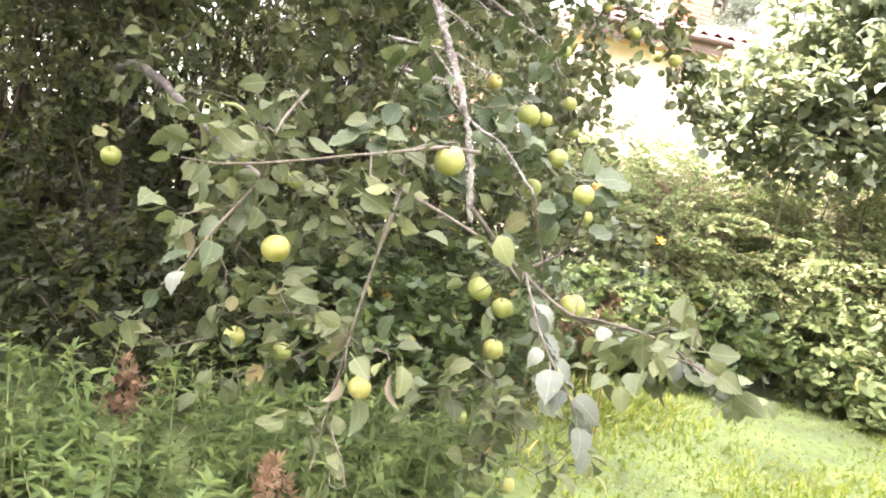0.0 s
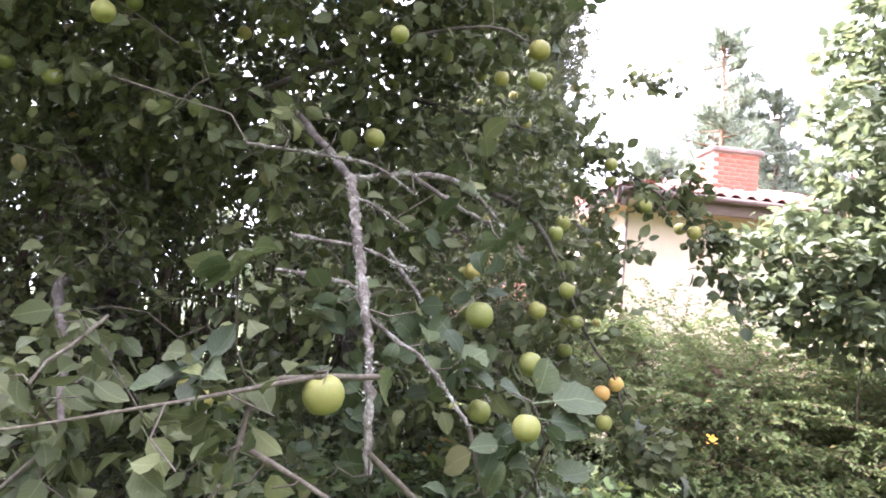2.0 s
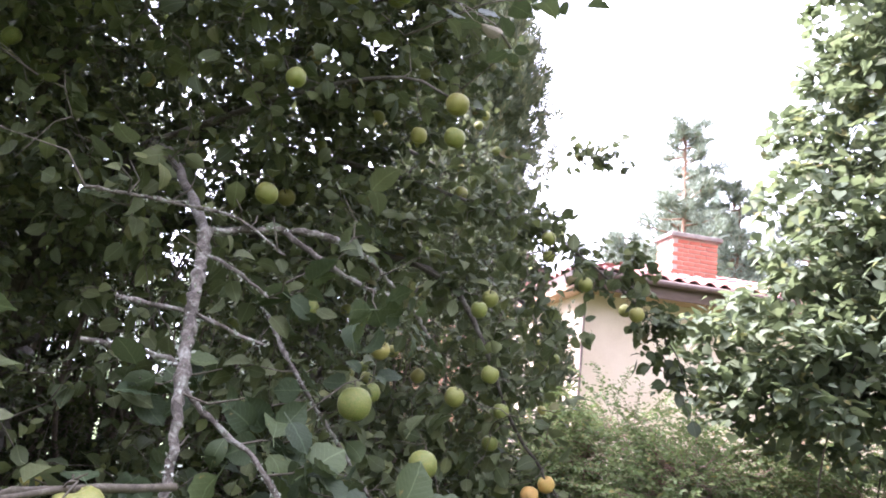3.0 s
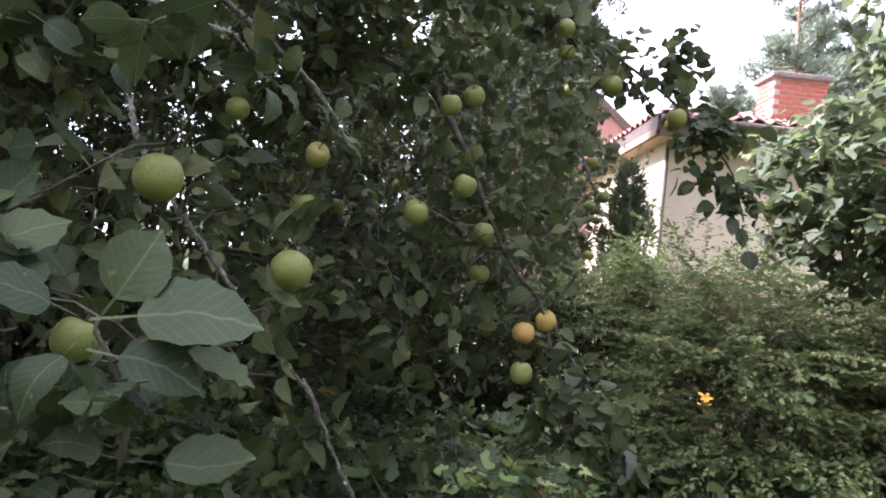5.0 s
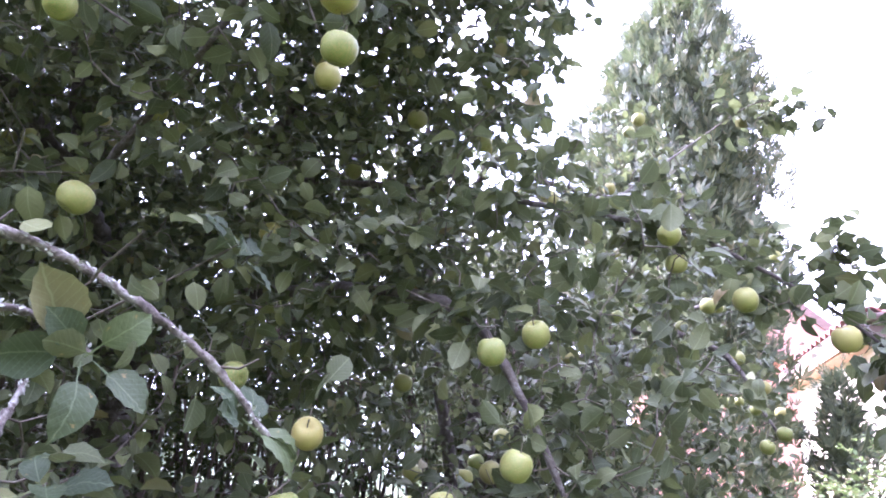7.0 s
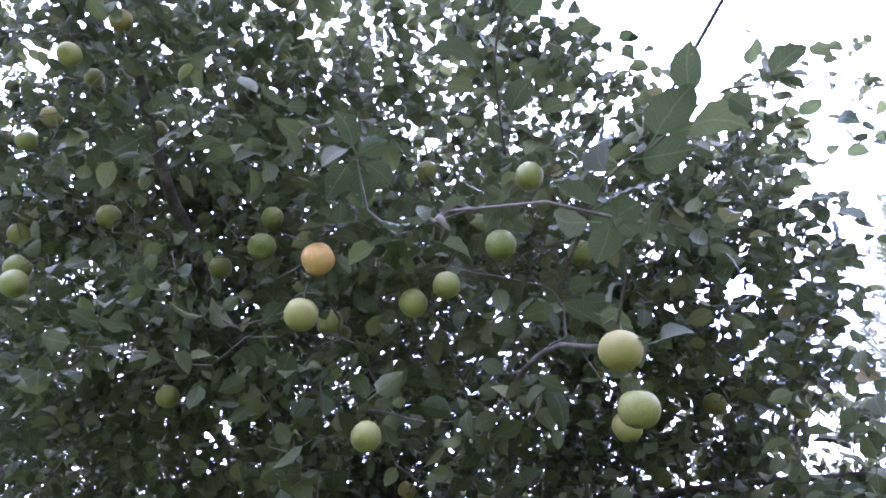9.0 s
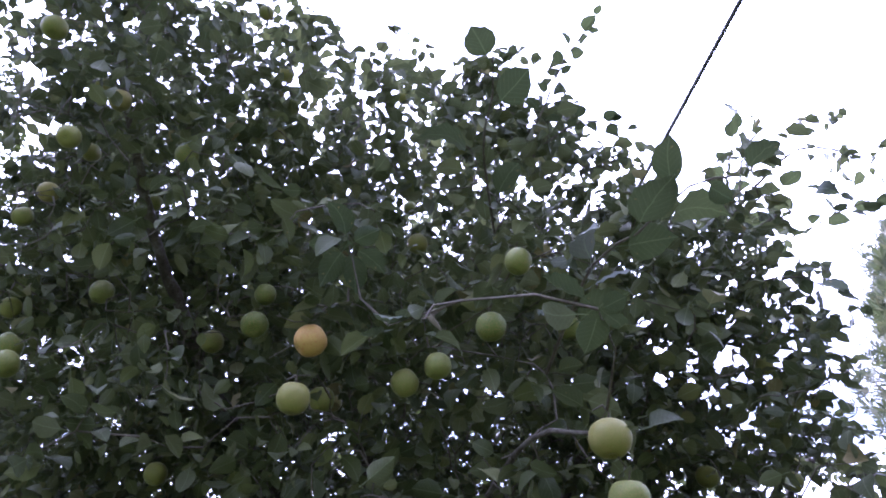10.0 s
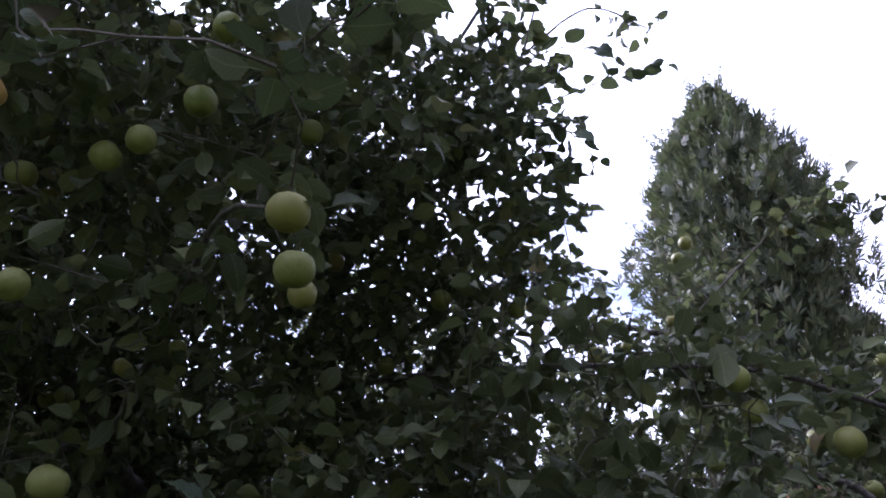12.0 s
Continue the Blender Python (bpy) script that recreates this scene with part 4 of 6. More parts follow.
# long shoots: points, leaves, leaf size, droop, share of grey felted leaves
SHOOTS = [
    ([(0.74, 3.50, 1.33), (0.84, 3.46, 1.18), (0.95, 3.42, 1.06), (1.03, 3.40, 0.94)], 17, 0.082, 1.3, 0.8),
    ([(0.41, 1.88, 0.98), (0.50, 1.70, 1.01), (0.58, 1.57, 1.01), (0.66, 1.43, 0.97)], 18, 0.076, 0.8, 0.85),
    ([(0.26, 1.87, 1.09), (0.30, 1.66, 0.97), (0.37, 1.56, 0.86), (0.43, 1.52, 0.77)], 18, 0.082, 0.9, 0.85),
    ([(-0.40, 1.6, 1.25), (-0.46, 1.48, 1.13), (-0.48, 1.40, 1.07), (-0.51, 1.36, 1.03)], 6, 0.070, 0.5, 0.4),
    ([(1.20, 4.05, 1.98), (1.26, 4.05, 1.86), (1.33, 4.05, 1.72), (1.38, 4.02, 1.62)], 9, 0.088, 1.6, 0.7),
    ([(0.0, 3.9, 3.6), (0.10, 4.05, 3.85), (0.32, 4.16, 3.94), (0.50, 4.31, 3.82)], 13, 0.096, 0.4, 0.0),
    ([(0.12, 4.15, 3.72), (0.29, 4.28, 3.80), (0.45, 4.31, 3.81), (0.63, 4.36, 3.79)], 11, 0.086, 0.3, 0.0),
    ([(0.10, 4.05, 3.90), (0.26, 3.97, 4.08), (0.36, 3.92, 4.18)], 8, 0.084, 0.2, 0.0),
    ([(0.05, 3.75, 3.35), (0.22, 3.82, 3.36), (0.35, 3.88, 3.32), (0.41, 3.99, 3.21)], 12, 0.092, 0.5, 0.0),
    ([(-0.05, 3.85, 3.25), (0.11, 3.97, 3.25), (0.20, 4.08, 3.14), (0.18, 4.16, 2.99)], 11, 0.090, 0.7, 0.0),
    ([(0.12, 2.85, 2.70), (0.39, 2.73, 2.76), (0.48, 2.77, 2.80), (0.60, 2.79, 2.84), (0.67, 2.84, 2.84)], 10, 0.104, 0.3, 0.1),
    ([(0.05, 2.80, 3.15), (0.25, 2.60, 3.16), (0.39, 2.51, 3.14), (0.46, 2.45, 3.14)], 4, 0.125, -0.2, 0.0),
    ([(0.13, 2.88, 3.49), (0.22, 2.89, 3.59), (0.32, 2.89, 3.7), (0.45, 2.91, 3.79)], 14, 0.055, 0.1, 0.0),
    ([(0.14, 2.94, 3.52), (0.25, 3.02, 3.59), (0.31, 3.14, 3.59)], 9, 0.058, 0.3, 0.0),
    ([(-0.25, 4.39, 3.10), (-0.05, 4.47, 3.13), (0.13, 4.58, 3.06)], 7, 0.078, 0.3, 0.0),
]
# rosettes at twig ends: place, the way the twig points, leaves, leaf size
ROSETTES = [
    ((0.30, 2.45, 1.735), (0.8, -0.3, 0.1), 6, 0.074),
    ((-0.08, 1.50, 0.92), (-0.4, -0.6, 0.2), 6, 0.072),
    ((-0.09, 1.53, 1.57), (-0.3, 0.1, 0.3), 7, 0.075),
    ((-0.14, 1.55, 1.39), (-0.5, -0.6, 0.7), 6, 0.074),
    ((0.11, 2.22, 1.74), (-0.4, 0.3, 0.4), 7, 0.071),
    ((0.13, 2.09, 1.44), (0.4, -0.3, 0.1), 7, 0.077),
    ((0.21, 2.51, 1.59), (0.2, -0.5, 0.7), 5, 0.069),
    ((0.28, 2.17, 1.71), (-0.6, 0.4, 0.4), 7, 0.077),
    ((0.23, 2.04, 1.42), (-0.4, -0.2, -0.1), 7, 0.068),
    ((0.19, 2.2, 1.52), (0.6, -0.1, 0.5), 6, 0.072),
    ((0.34, 2.69, 1.68), (0.4, 0.1, 0.4), 7, 0.075),
    ((0.13, 2.82, 2.0), (0.5, 0.2, 0.8), 6, 0.082),
    ((0.22, 2.38, 2.57), (0.2, -0.4, 0.8), 5, 0.066),
    ((0.16, 2.32, 2.77), (-0.3, 0.4, 0.5), 6, 0.066),
    ((0.48, 2.6, 2.54), (-0.0, 0.2, 0.4), 4, 0.066),
]


# the broad leaves of one twig beside the path: foot, tip
SPRIG = [
    ((0.39, 1.98, 1.35), (0.50, 2.03, 1.36)), ((0.39, 1.99, 1.34), (0.415, 2.03, 1.41)), ((0.40, 1.97, 1.32), (0.48, 2.00, 1.305)), ((0.45, 2.01, 1.33), (0.515, 2.03, 1.295)),
    ((0.38, 1.98, 1.35), (0.34, 1.92, 1.375)), ((0.39, 1.97, 1.33), (0.385, 1.93, 1.28)), ((0.42, 2.03, 1.20), (0.50, 2.07, 1.19)), ((0.41, 2.03, 1.20), (0.37, 1.99, 1.21)), ((0.42, 2.01, 1.26), (0.39, 1.98, 1.26)),
]


def off_sight_lines(p, apples):
    """True for leaves that do not hide the given points from the camera's way."""
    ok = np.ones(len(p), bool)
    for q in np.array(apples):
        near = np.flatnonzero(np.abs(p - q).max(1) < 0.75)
        for eye in CAMERA_WAY:
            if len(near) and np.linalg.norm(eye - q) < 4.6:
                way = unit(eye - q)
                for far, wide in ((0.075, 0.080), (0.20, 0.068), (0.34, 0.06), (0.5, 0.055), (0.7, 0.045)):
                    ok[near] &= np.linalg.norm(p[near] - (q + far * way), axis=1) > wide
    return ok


def long_shoots(tree, rng, apples):
    """Young shoots with alternate leaves, and leaf rosettes at the ends of twigs."""
    for pts, n, size, droop, grey in SHOOTS:
        limb_part(tree, "shoot", pts, 0.0042, 0.0018, M_TWIG, rng, 5, 0.05, 0.05)
        c = spline(pts, 0.02)
        g = unit(np.gradient(c, axis=0))
        for k in range(n):
            i = int((0.22 + 0.78 * k / (n - 1)) * (len(c) - 1))
            side = unit(np.cross(g[i], [0, 0, 1.0])) * (1 if k % 2 else -1)
            d = unit(side * rng.uniform(0.5, 1.1) + g[i] * (0.5 + 0.7 * k / n) + np.array([0, 0, -droop]) * rng.uniform(0.5, 1.2) + rng.normal(size=3) * 0.3)
            up = unit(np.array([0, 0, 1.0]) + g[i] * 0.4 * droop + rng.normal(size=3) * 0.55)
            mesh = (GREY_LEAVES if rng.random() < grey else LEAVES)[rng.integers(8)]
            size_k = size * rng.uniform(0.6, 1.08) * (0.75 if k > n - 3 else 1.0)
            if off_sight_lines((c[i] + d * size_k * 0.75)[None], apples)[0]:
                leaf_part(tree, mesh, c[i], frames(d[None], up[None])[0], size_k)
    for k, (a, b) in enumerate(SPRIG):
        d = np.subtract(b, a)
        up = np.array([0.35, -0.45, 0.8]) + rng.normal(size=3) * 0.2
        leaf_part(tree, LEAVES[k % 8], np.array(a), frames(unit(d)[None], up[None])[0], float(np.linalg.norm(d)))
    for at, way, n, size in ROSETTES:
        y = unit(np.array(way, float))
        x = unit(np.cross(y, [0.3, 0.9, 0.2]))
        z = np.cross(x, y)
        for k in range(n):
            a = k * 2.4 + rng.normal() * 0.2
            d = unit((x * math.cos(a) + z * math.sin(a)) * 1.0 + y * rng.uniform(0.0, 0.45) + np.array([0, 0, -0.25]))
            if not off_sight_lines((np.array(at) + d * size * 0.7)[None], apples)[0]:
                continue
            leaf_part(tree, LEAVES[rng.integers(8)], np.array(at) + rng.normal(size=3) * 0.006, frames(d[None], (y + rng.normal(size=3) * 0.25)[None])[0], size * rng.uniform(0.65, 1.1))


WITHERED = [(-0.68, 1.52, 0.9), (-0.56, 1.52, 1.15), (-0.13, 1.41, 0.89), (-0.04, 1.43, 0.92), (-0.13, 1.44, 0.98), (0.39, 2.33, 2.46)]


def withered_leaves(tree, rng):
    """A few dry leaves, curled along their length."""
    v, f = blade([(0, 0.03), (0.12, 0.2), (0.35, 0.32), (0.6, 0.30), (0.85, 0.17), (1.0, 0.02)], 0.75, 0.5, 0.35)
    me = bpy.data.meshes.new("withered_leaf")
    me.from_pydata(v.tolist(), [], f.tolist())
    for p in me.polygons:
        p.use_smooth = True
    me.materials.append(M_WITHERED)
    for p in WITHERED:
        o = new("withered_leaf", me)
        o.parent = tree
        o.matrix_local = pose(*p, rng.uniform(-110, -50), rng.normal() * 30, rng.uniform(0, 360)) @ Matrix.Diagonal((0.05, 0.078, 0.06, 1))
        tagged(o, "pale dry curled leaf")


def apple_tree(name, label, base, limbs, blobs, n, apples, seed, per=3.2, tufts=(), singles=0, blob_test=None, lichened=()):
    rng = np.random.default_rng(seed)
    tree = thing(name, label, "apple tree", group="apple trees")
    for k, (pts, r0, r1) in enumerate(limbs):
        lichen = k in lichened
        limb_part(tree, "trunk" if k == 0 else "limb", pts, r0, r1, M_LICHEN_BARK if lichen else M_TWIG if r0 < 0.012 else M_BARK, rng,
                  12 if k == 0 else 10 if lichen else 8, 0.20 if lichen else 0.10, 0.014 if lichen else 0.05)
        if lichen:
            lichen_crust(tree, pts, r0, r1, rng)
    t = in_blobs(rng, blobs, n)
    t = t[clear_of_camera(t, 0.55)]
    # the crown grows in clumps with hollows between
    t = t[np.sin(7.1 * t[:, 0] + 1.3) + np.sin(6.3 * t[:, 1]) + np.sin(7.7 * t[:, 2] + 0.7) < 1.05]
    if blob_test is not None:
        t = t[blob_test(t)]
    for c, r, m in tufts:
        t = np.vstack([t, in_blobs(rng, [(c, r)], m)])
    hooks = np.array(apples) + np.array([0.005, 0.0, 0.052])
    # short spurs all along the thinner limbs
    thin = np.vstack([spline(c, 0.045) for c, r0, _ in limbs[1:] if r0 < 0.04])
    spurs = thin + rng.normal(size=thin.shape) * 0.05
    spurs = spurs[rng.random(len(spurs)) < 0.55]
    spurs = spurs[clear_of_camera(spurs, 0.30)]
    if singles:
        spurs = np.vstack([spurs, np.array(WITHERED), np.array([r[0] for r in ROSETTES]), np.array([c[0] for c, *_ in SHOOTS])])
    twigs, place, along = grow(rng, limbs, np.vstack([t, hooks, spurs]))
    twig_mesh("fine_wood", twigs, M_TWIG, tree, 3, kind="stuff")
    p, rot = leaf_poses(rng, place, along, per, droop=0.6, tilt=0.8)
    hp, hr = leaf_poses(rng, hooks, np.tile([0, 0, 1.0], (len(hooks), 1)), 5, droop=0.2, out=0.02)
    p, rot = np.vstack([p, hp]), np.concatenate([rot, hr])
    # leaves that hide the lichened branch or fruit from the camera are dropped
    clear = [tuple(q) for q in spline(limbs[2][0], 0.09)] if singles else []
    ok = clear_of_camera(p, 0.54)
    ok &= off_sight_lines(p + rot[:, :, 1] * 0.04, list(apples) + clear)
    # the crown's top is cut along a plane through the camera, to fit the view
    rise = p - np.array([0.996, 1.884, 1.879])
    over = rise @ np.array([0.694, -0.4515, 0.5606]) - 0.17 - 0.05 * np.sin(9 * p[:, 0]) - 0.05 * np.sin(11 * p[:, 1] + 1)
    ok &= ~((over > 0) & (rise[:, 0] < 0) & (rise[:, 1] > -0.40 * rise[:, 0]) & (rise[:, 1] < -1.75 * rise[:, 0]))
    # leaves round the camera's late position are thinned to fit the view
    gap = np.linalg.norm(p - np.array([1.05, 1.95, 1.8]), axis=1)
    ok &= ~((gap < 1.5) & (p[:, 2] > 1.62) & (p[:, 1] > 2.0) & (rng.random(len(p)) < 0.6))
    # foliage along one of the camera's sight lines is thinned, so that the sky glints through
    a, b = np.array([-0.1, 2.72, 2.42]), np.array([-2.3, 4.35, 3.75])
    u = ((p - a) @ (b - a) / np.sum((b - a) ** 2)).clip(0, 1)
    ok &= ~((np.linalg.norm(p - a - u[:, None] * (b - a), axis=1) < 0.20 + 0.62 * u) & (rng.random(len(p)) < 0.42))
    p, rot = p[ok], rot[ok]
    size = rng.normal(0.052, 0.012, len(p)).clip(0.028, 0.08)
    size[np.linalg.norm(p - np.array([1.05, 1.95, 1.8]), axis=1) > 2.1] *= 0.93
    rest = np.arange(len(p))
    if singles:
        rest = side_leaves(tree, p, rot, size, singles, rng)
        withered_leaves(tree, rng)
        long_shoots(tree, rng, list(apples) + clear)
    d2 = np.sum((p[rest] - np.array([0.7, 1.6, 1.6])) ** 2, 1)
    near, far = rest[d2 < 2.5**2], rest[d2 >= 2.5**2]
    for nm, sel, shapes in (("near_foliage", near, L_APPLE), ("foliage", far, L_APPLE_FAR)):
        for k, shape in enumerate(shapes):
            pick = sel[k::len(shapes)]
            if len(pick):
                ob = link_mesh(nm, *cloud(shape, p[pick], rot[pick], size[pick]), M_APPLE_LEAF, tree)
                ob["kind"] = "stuff"
                leaf_place(ob, shape, len(pick))
    hang_apples(tree, apples, rng)
    return tree


# limbs: (points, first radius, last radius); the first is the trunk
OLD_TREE = [
    ([(-2.3, 4.6, -0.1), (-2.25, 4.5, 0.6), (-2.15, 4.4, 1.2), (-1.95, 4.2, 1.8)], 0.14, 0.10),
    ([(-1.95, 4.2, 1.8), (-1.4, 3.7, 2.2), (-0.8, 3.1, 2.35)], 0.05, 0.02),
    ([(-0.11, 2.19, 1.84), (-0.03, 2.02, 1.65), (0.03, 1.91, 1.51), (0.07, 1.84, 1.36), (0.09, 1.80, 1.20)], 0.0125, 0.007),
    ([(-1.95, 4.2, 1.8), (-1.6, 3.6, 2.6), (-1.3, 3.2, 3.4), (-0.9, 2.9, 4.2), (-0.8, 2.8, 4.7)], 0.07, 0.012),
    ([(-1.95, 4.2, 1.8), (-1.1, 3.9, 2.6), (-0.5, 3.8, 3.2), (0.0, 3.9, 3.6), (0.30, 4.05, 3.75)], 0.055, 0.006),
    ([(-1.4, 3.7, 2.2), (-0.6, 3.6, 2.15), (0.0, 3.5, 2.1), (0.35, 3.4, 1.95), (0.6, 3.45, 1.5), (0.72, 3.5, 1.35)], 0.030, 0.005),
    ([(-1.6, 3.6, 2.6), (-1.3, 2.8, 3.0), (-0.9, 2.2, 3.4), (-0.6, 1.8, 3.9)], 0.045, 0.010),
    ([(-2.15, 4.4, 1.2), (-1.6, 3.3, 1.5), (-1.1, 2.5, 1.5), (-0.7, 2.0, 1.35), (-0.40, 1.6, 1.25)], 0.035, 0.006),
    ([(-0.6, 3.7, 2.6), (0.0, 3.9, 2.55), (0.57, 4.0, 2.42), (0.76, 4.0, 2.34), (0.97, 4.0, 2.20), (1.12, 4.0, 2.08), (1.25, 4.02, 1.95), (1.31, 4.0, 1.86), (1.37, 4.05, 1.70)], 0.014, 0.003),
    ([(-1.95, 4.2, 1.8), (-2.1, 3.5, 2.6), (-2.3, 2.9, 3.3), (-2.4, 2.4, 4.0)], 0.06, 0.012),
    ([(-0.8, 3.1, 2.35), (-0.2, 2.9, 2.5), (0.15, 2.75, 2.5), (0.3, 2.75, 2.45)], 0.014, 0.004),
    ([(-0.11, 2.19, 1.84), (0.03, 2.25, 1.87), (0.12, 2.31, 1.88), (0.18, 2.44, 1.87), (0.24, 2.56, 1.82), (0.31, 2.64, 1.75), (0.36, 2.72, 1.66)], 0.0088, 0.0045),
    ([(0.03, 2.25, 1.87), (0.14, 2.26, 1.81), (0.23, 2.29, 1.768), (0.27, 2.35, 1.765), (0.265, 2.41, 1.77), (0.27, 2.48, 1.74)], 0.0068, 0.004),
    ([(-0.39, 2.17, 1.91), (-0.21, 2.20, 1.90), (-0.06, 2.21, 1.88), (0.06, 2.20, 1.81)], 0.005, 0.003),
    ([(-0.21, 2.08, 1.67), (-0.03, 2.03, 1.65), (0.05, 2.07, 1.62), (0.10, 2.08, 1.61)], 0.0055, 0.003),
    ([(-0.20, 1.98, 1.58), (-0.03, 1.99, 1.56), (0.0, 2.0, 1.51), (0.08, 2.0, 1.45), (0.14, 1.98, 1.42), (0.20, 1.97, 1.36), (0.26, 1.95, 1.29)], 0.0055, 0.004),
    ([(-0.08, 2.13, 1.78), (-0.02, 2.13, 1.76), (0.06, 2.16, 1.71)], 0.005, 0.003),
    ([(0.09, 1.82, 1.38), (0.0, 1.69, 1.38), (-0.08, 1.64, 1.36), (-0.08, 1.59, 1.27), (-0.11, 1.47, 1.09), (-0.16, 1.48, 0.81), (-0.18, 1.43, 0.65)], 0.0062, 0.0018),
    ([(-0.08, 1.59, 1.27), (0.03, 1.58, 1.23), (0.14, 1.56, 1.18), (0.21, 1.52, 1.12)], 0.0055, 0.003),
    ([(0.0, 1.69, 1.38), (-0.08, 1.52, 1.36), (-0.2, 1.38, 1.33), (-0.33, 1.33, 1.30)], 0.0042, 0.0018),
    ([(-0.40, 1.6, 1.25), (-0.33, 1.41, 1.36), (-0.32, 1.48, 1.41), (-0.30, 1.53, 1.46)], 0.0045, 0.003),
    ([(-0.16, 1.48, 0.74), (-0.12, 1.45, 0.68), (-0.10, 1.44, 0.62)], 0.003, 0.0012),
    ([(0.09, 1.80, 1.24), (0.25, 1.9, 1.08), (0.41, 1.88, 0.98), (0.50, 1.70, 1.01), (0.58, 1.57, 1.01), (0.66, 1.43, 0.97)], 0.007, 0.003),
    ([(0.26, 1.95, 1.29), (0.33, 2.0, 1.05), (0.36, 2.08, 0.8), (0.38, 2.12, 0.5)], 0.005, 0.003),
    ([(0.72, 3.5, 1.35), (0.81, 3.47, 1.12), (0.93, 3.39, 0.99), (0.98, 3.38, 0.90)], 0.006, 0.003),
    ([(-0.13, 2.66, 1.75), (0.02, 2.55, 1.58), (0.17, 2.59, 1.39), (0.29, 2.62, 1.24), (0.37, 2.62, 1.17), (0.41, 2.64, 1.08), (0.46, 2.7, 0.95), (0.52, 2.75, 0.85)], 0.0055, 0.0035),
    ([(0.25, 1.90, 1.08), (0.37, 2.03, 1.12), (0.41, 2.03, 1.20), (0.42, 2.01, 1.27), (0.395, 1.985, 1.335)], 0.0048, 0.0028),
    ([(0.0, 3.9, 3.6), (0.2, 4.0, 3.85), (0.46, 4.14, 4.05), (0.62, 4.30, 3.95)], 0.007, 0.003),
    ([(-0.8, 3.1, 2.35), (-0.48, 2.66, 2.16), (-0.11, 2.19, 1.84)], 0.013, 0.0115),
    ([(0.45, 3.98, 2.46), (0.72, 4.35, 2.86), (0.92, 4.38, 2.98), (1.07, 4.42, 2.93)], 0.005, 0.002),
    ([(0.2, 4.0, 3.85), (0.30, 4.02, 4.1), (0.45, 4.10, 4.22), (0.58, 4.24, 4.16)], 0.005, 0.002),
]


def outside_view_gaps(p):
    """Keeps points outside gaps cut to fit the camera's view: round the lichened branch, in the shaded hollow under the
    crown and at its rim near the camera.
    """
    near = (np.abs(p[:, 0] + 0.12) < 0.34) & (p[:, 1] > 1.35) & (p[:, 1] < 2.25) & (p[:, 2] > 1.28) & (p[:, 2] < 2.15)
    rim = np.linalg.norm(p - np.array([1.05, 1.95, 1.8]), axis=1) < np.where((p[:, 2] > 1.62) & (p[:, 1] > 2.0), 1.6, 1.3)
    hollow = (p[:, 0] < -0.2) & (p[:, 1] < 2.75) & (p[:, 2] > 1.38) & (p[:, 2] < 2.45) & (np.arange(len(p)) % 5 > 0)
    inner = (p[:, 0] > -1.5) & (p[:, 0] < 0.3) & (p[:, 1] > 2.1) & (p[:, 1] < 3.3) & (p[:, 2] > 1.6) & (p[:, 2] < 3.0) & (np.arange(len(p)) % 5 > 2)
    return ~near & ~rim & ~hollow & ~inner


OLD_BLOBS = [
    ((-1.1, 3.0, 3.4), (1.4, 1.3, 1.35)),
    ((-0.5, 2.9, 2.3), (1.1, 0.95, 0.9)),
    ((-1.9, 2.9, 3.1), (1.2, 1.1, 1.35)),
    ((0.15, 3.6, 1.9), (0.75, 0.7, 0.75)),
    ((-0.45, 1.80, 1.12), (0.26, 0.32, 0.46)),
    ((-0.05, 4.0, 3.35), (0.38, 0.4, 0.5)),
    ((-0.15, 3.8, 3.1), (0.55, 0.6, 0.85)),
    ((0.33, 2.0, 0.85), (0.35, 0.3, 0.55)),
    ((-1.0, 2.1, 3.9), (0.9, 0.7, 0.9)),
    ((0.10, 4.05, 3.55), (0.3, 0.3, 0.35)),
    ((0.10, 3.2, 4.15), (0.16, 0.16, 0.32)),
    ((-0.8, 1.75, 4.4), (0.5, 0.4, 0.45)),
    ((-1.6, 3.9, 3.6), (1.2, 0.9, 1.3)),
    ((-0.45, 4.1, 2.7), (0.45, 0.45, 0.55)),
    ((0.22, 3.55, 1.10), (0.48, 0.42, 0.45)),
    ((-0.35, 3.3, 1.15), (0.5, 0.4, 0.4)),
    ((-1.9, 3.7, 2.1), (0.8, 0.7, 1.0)),
]
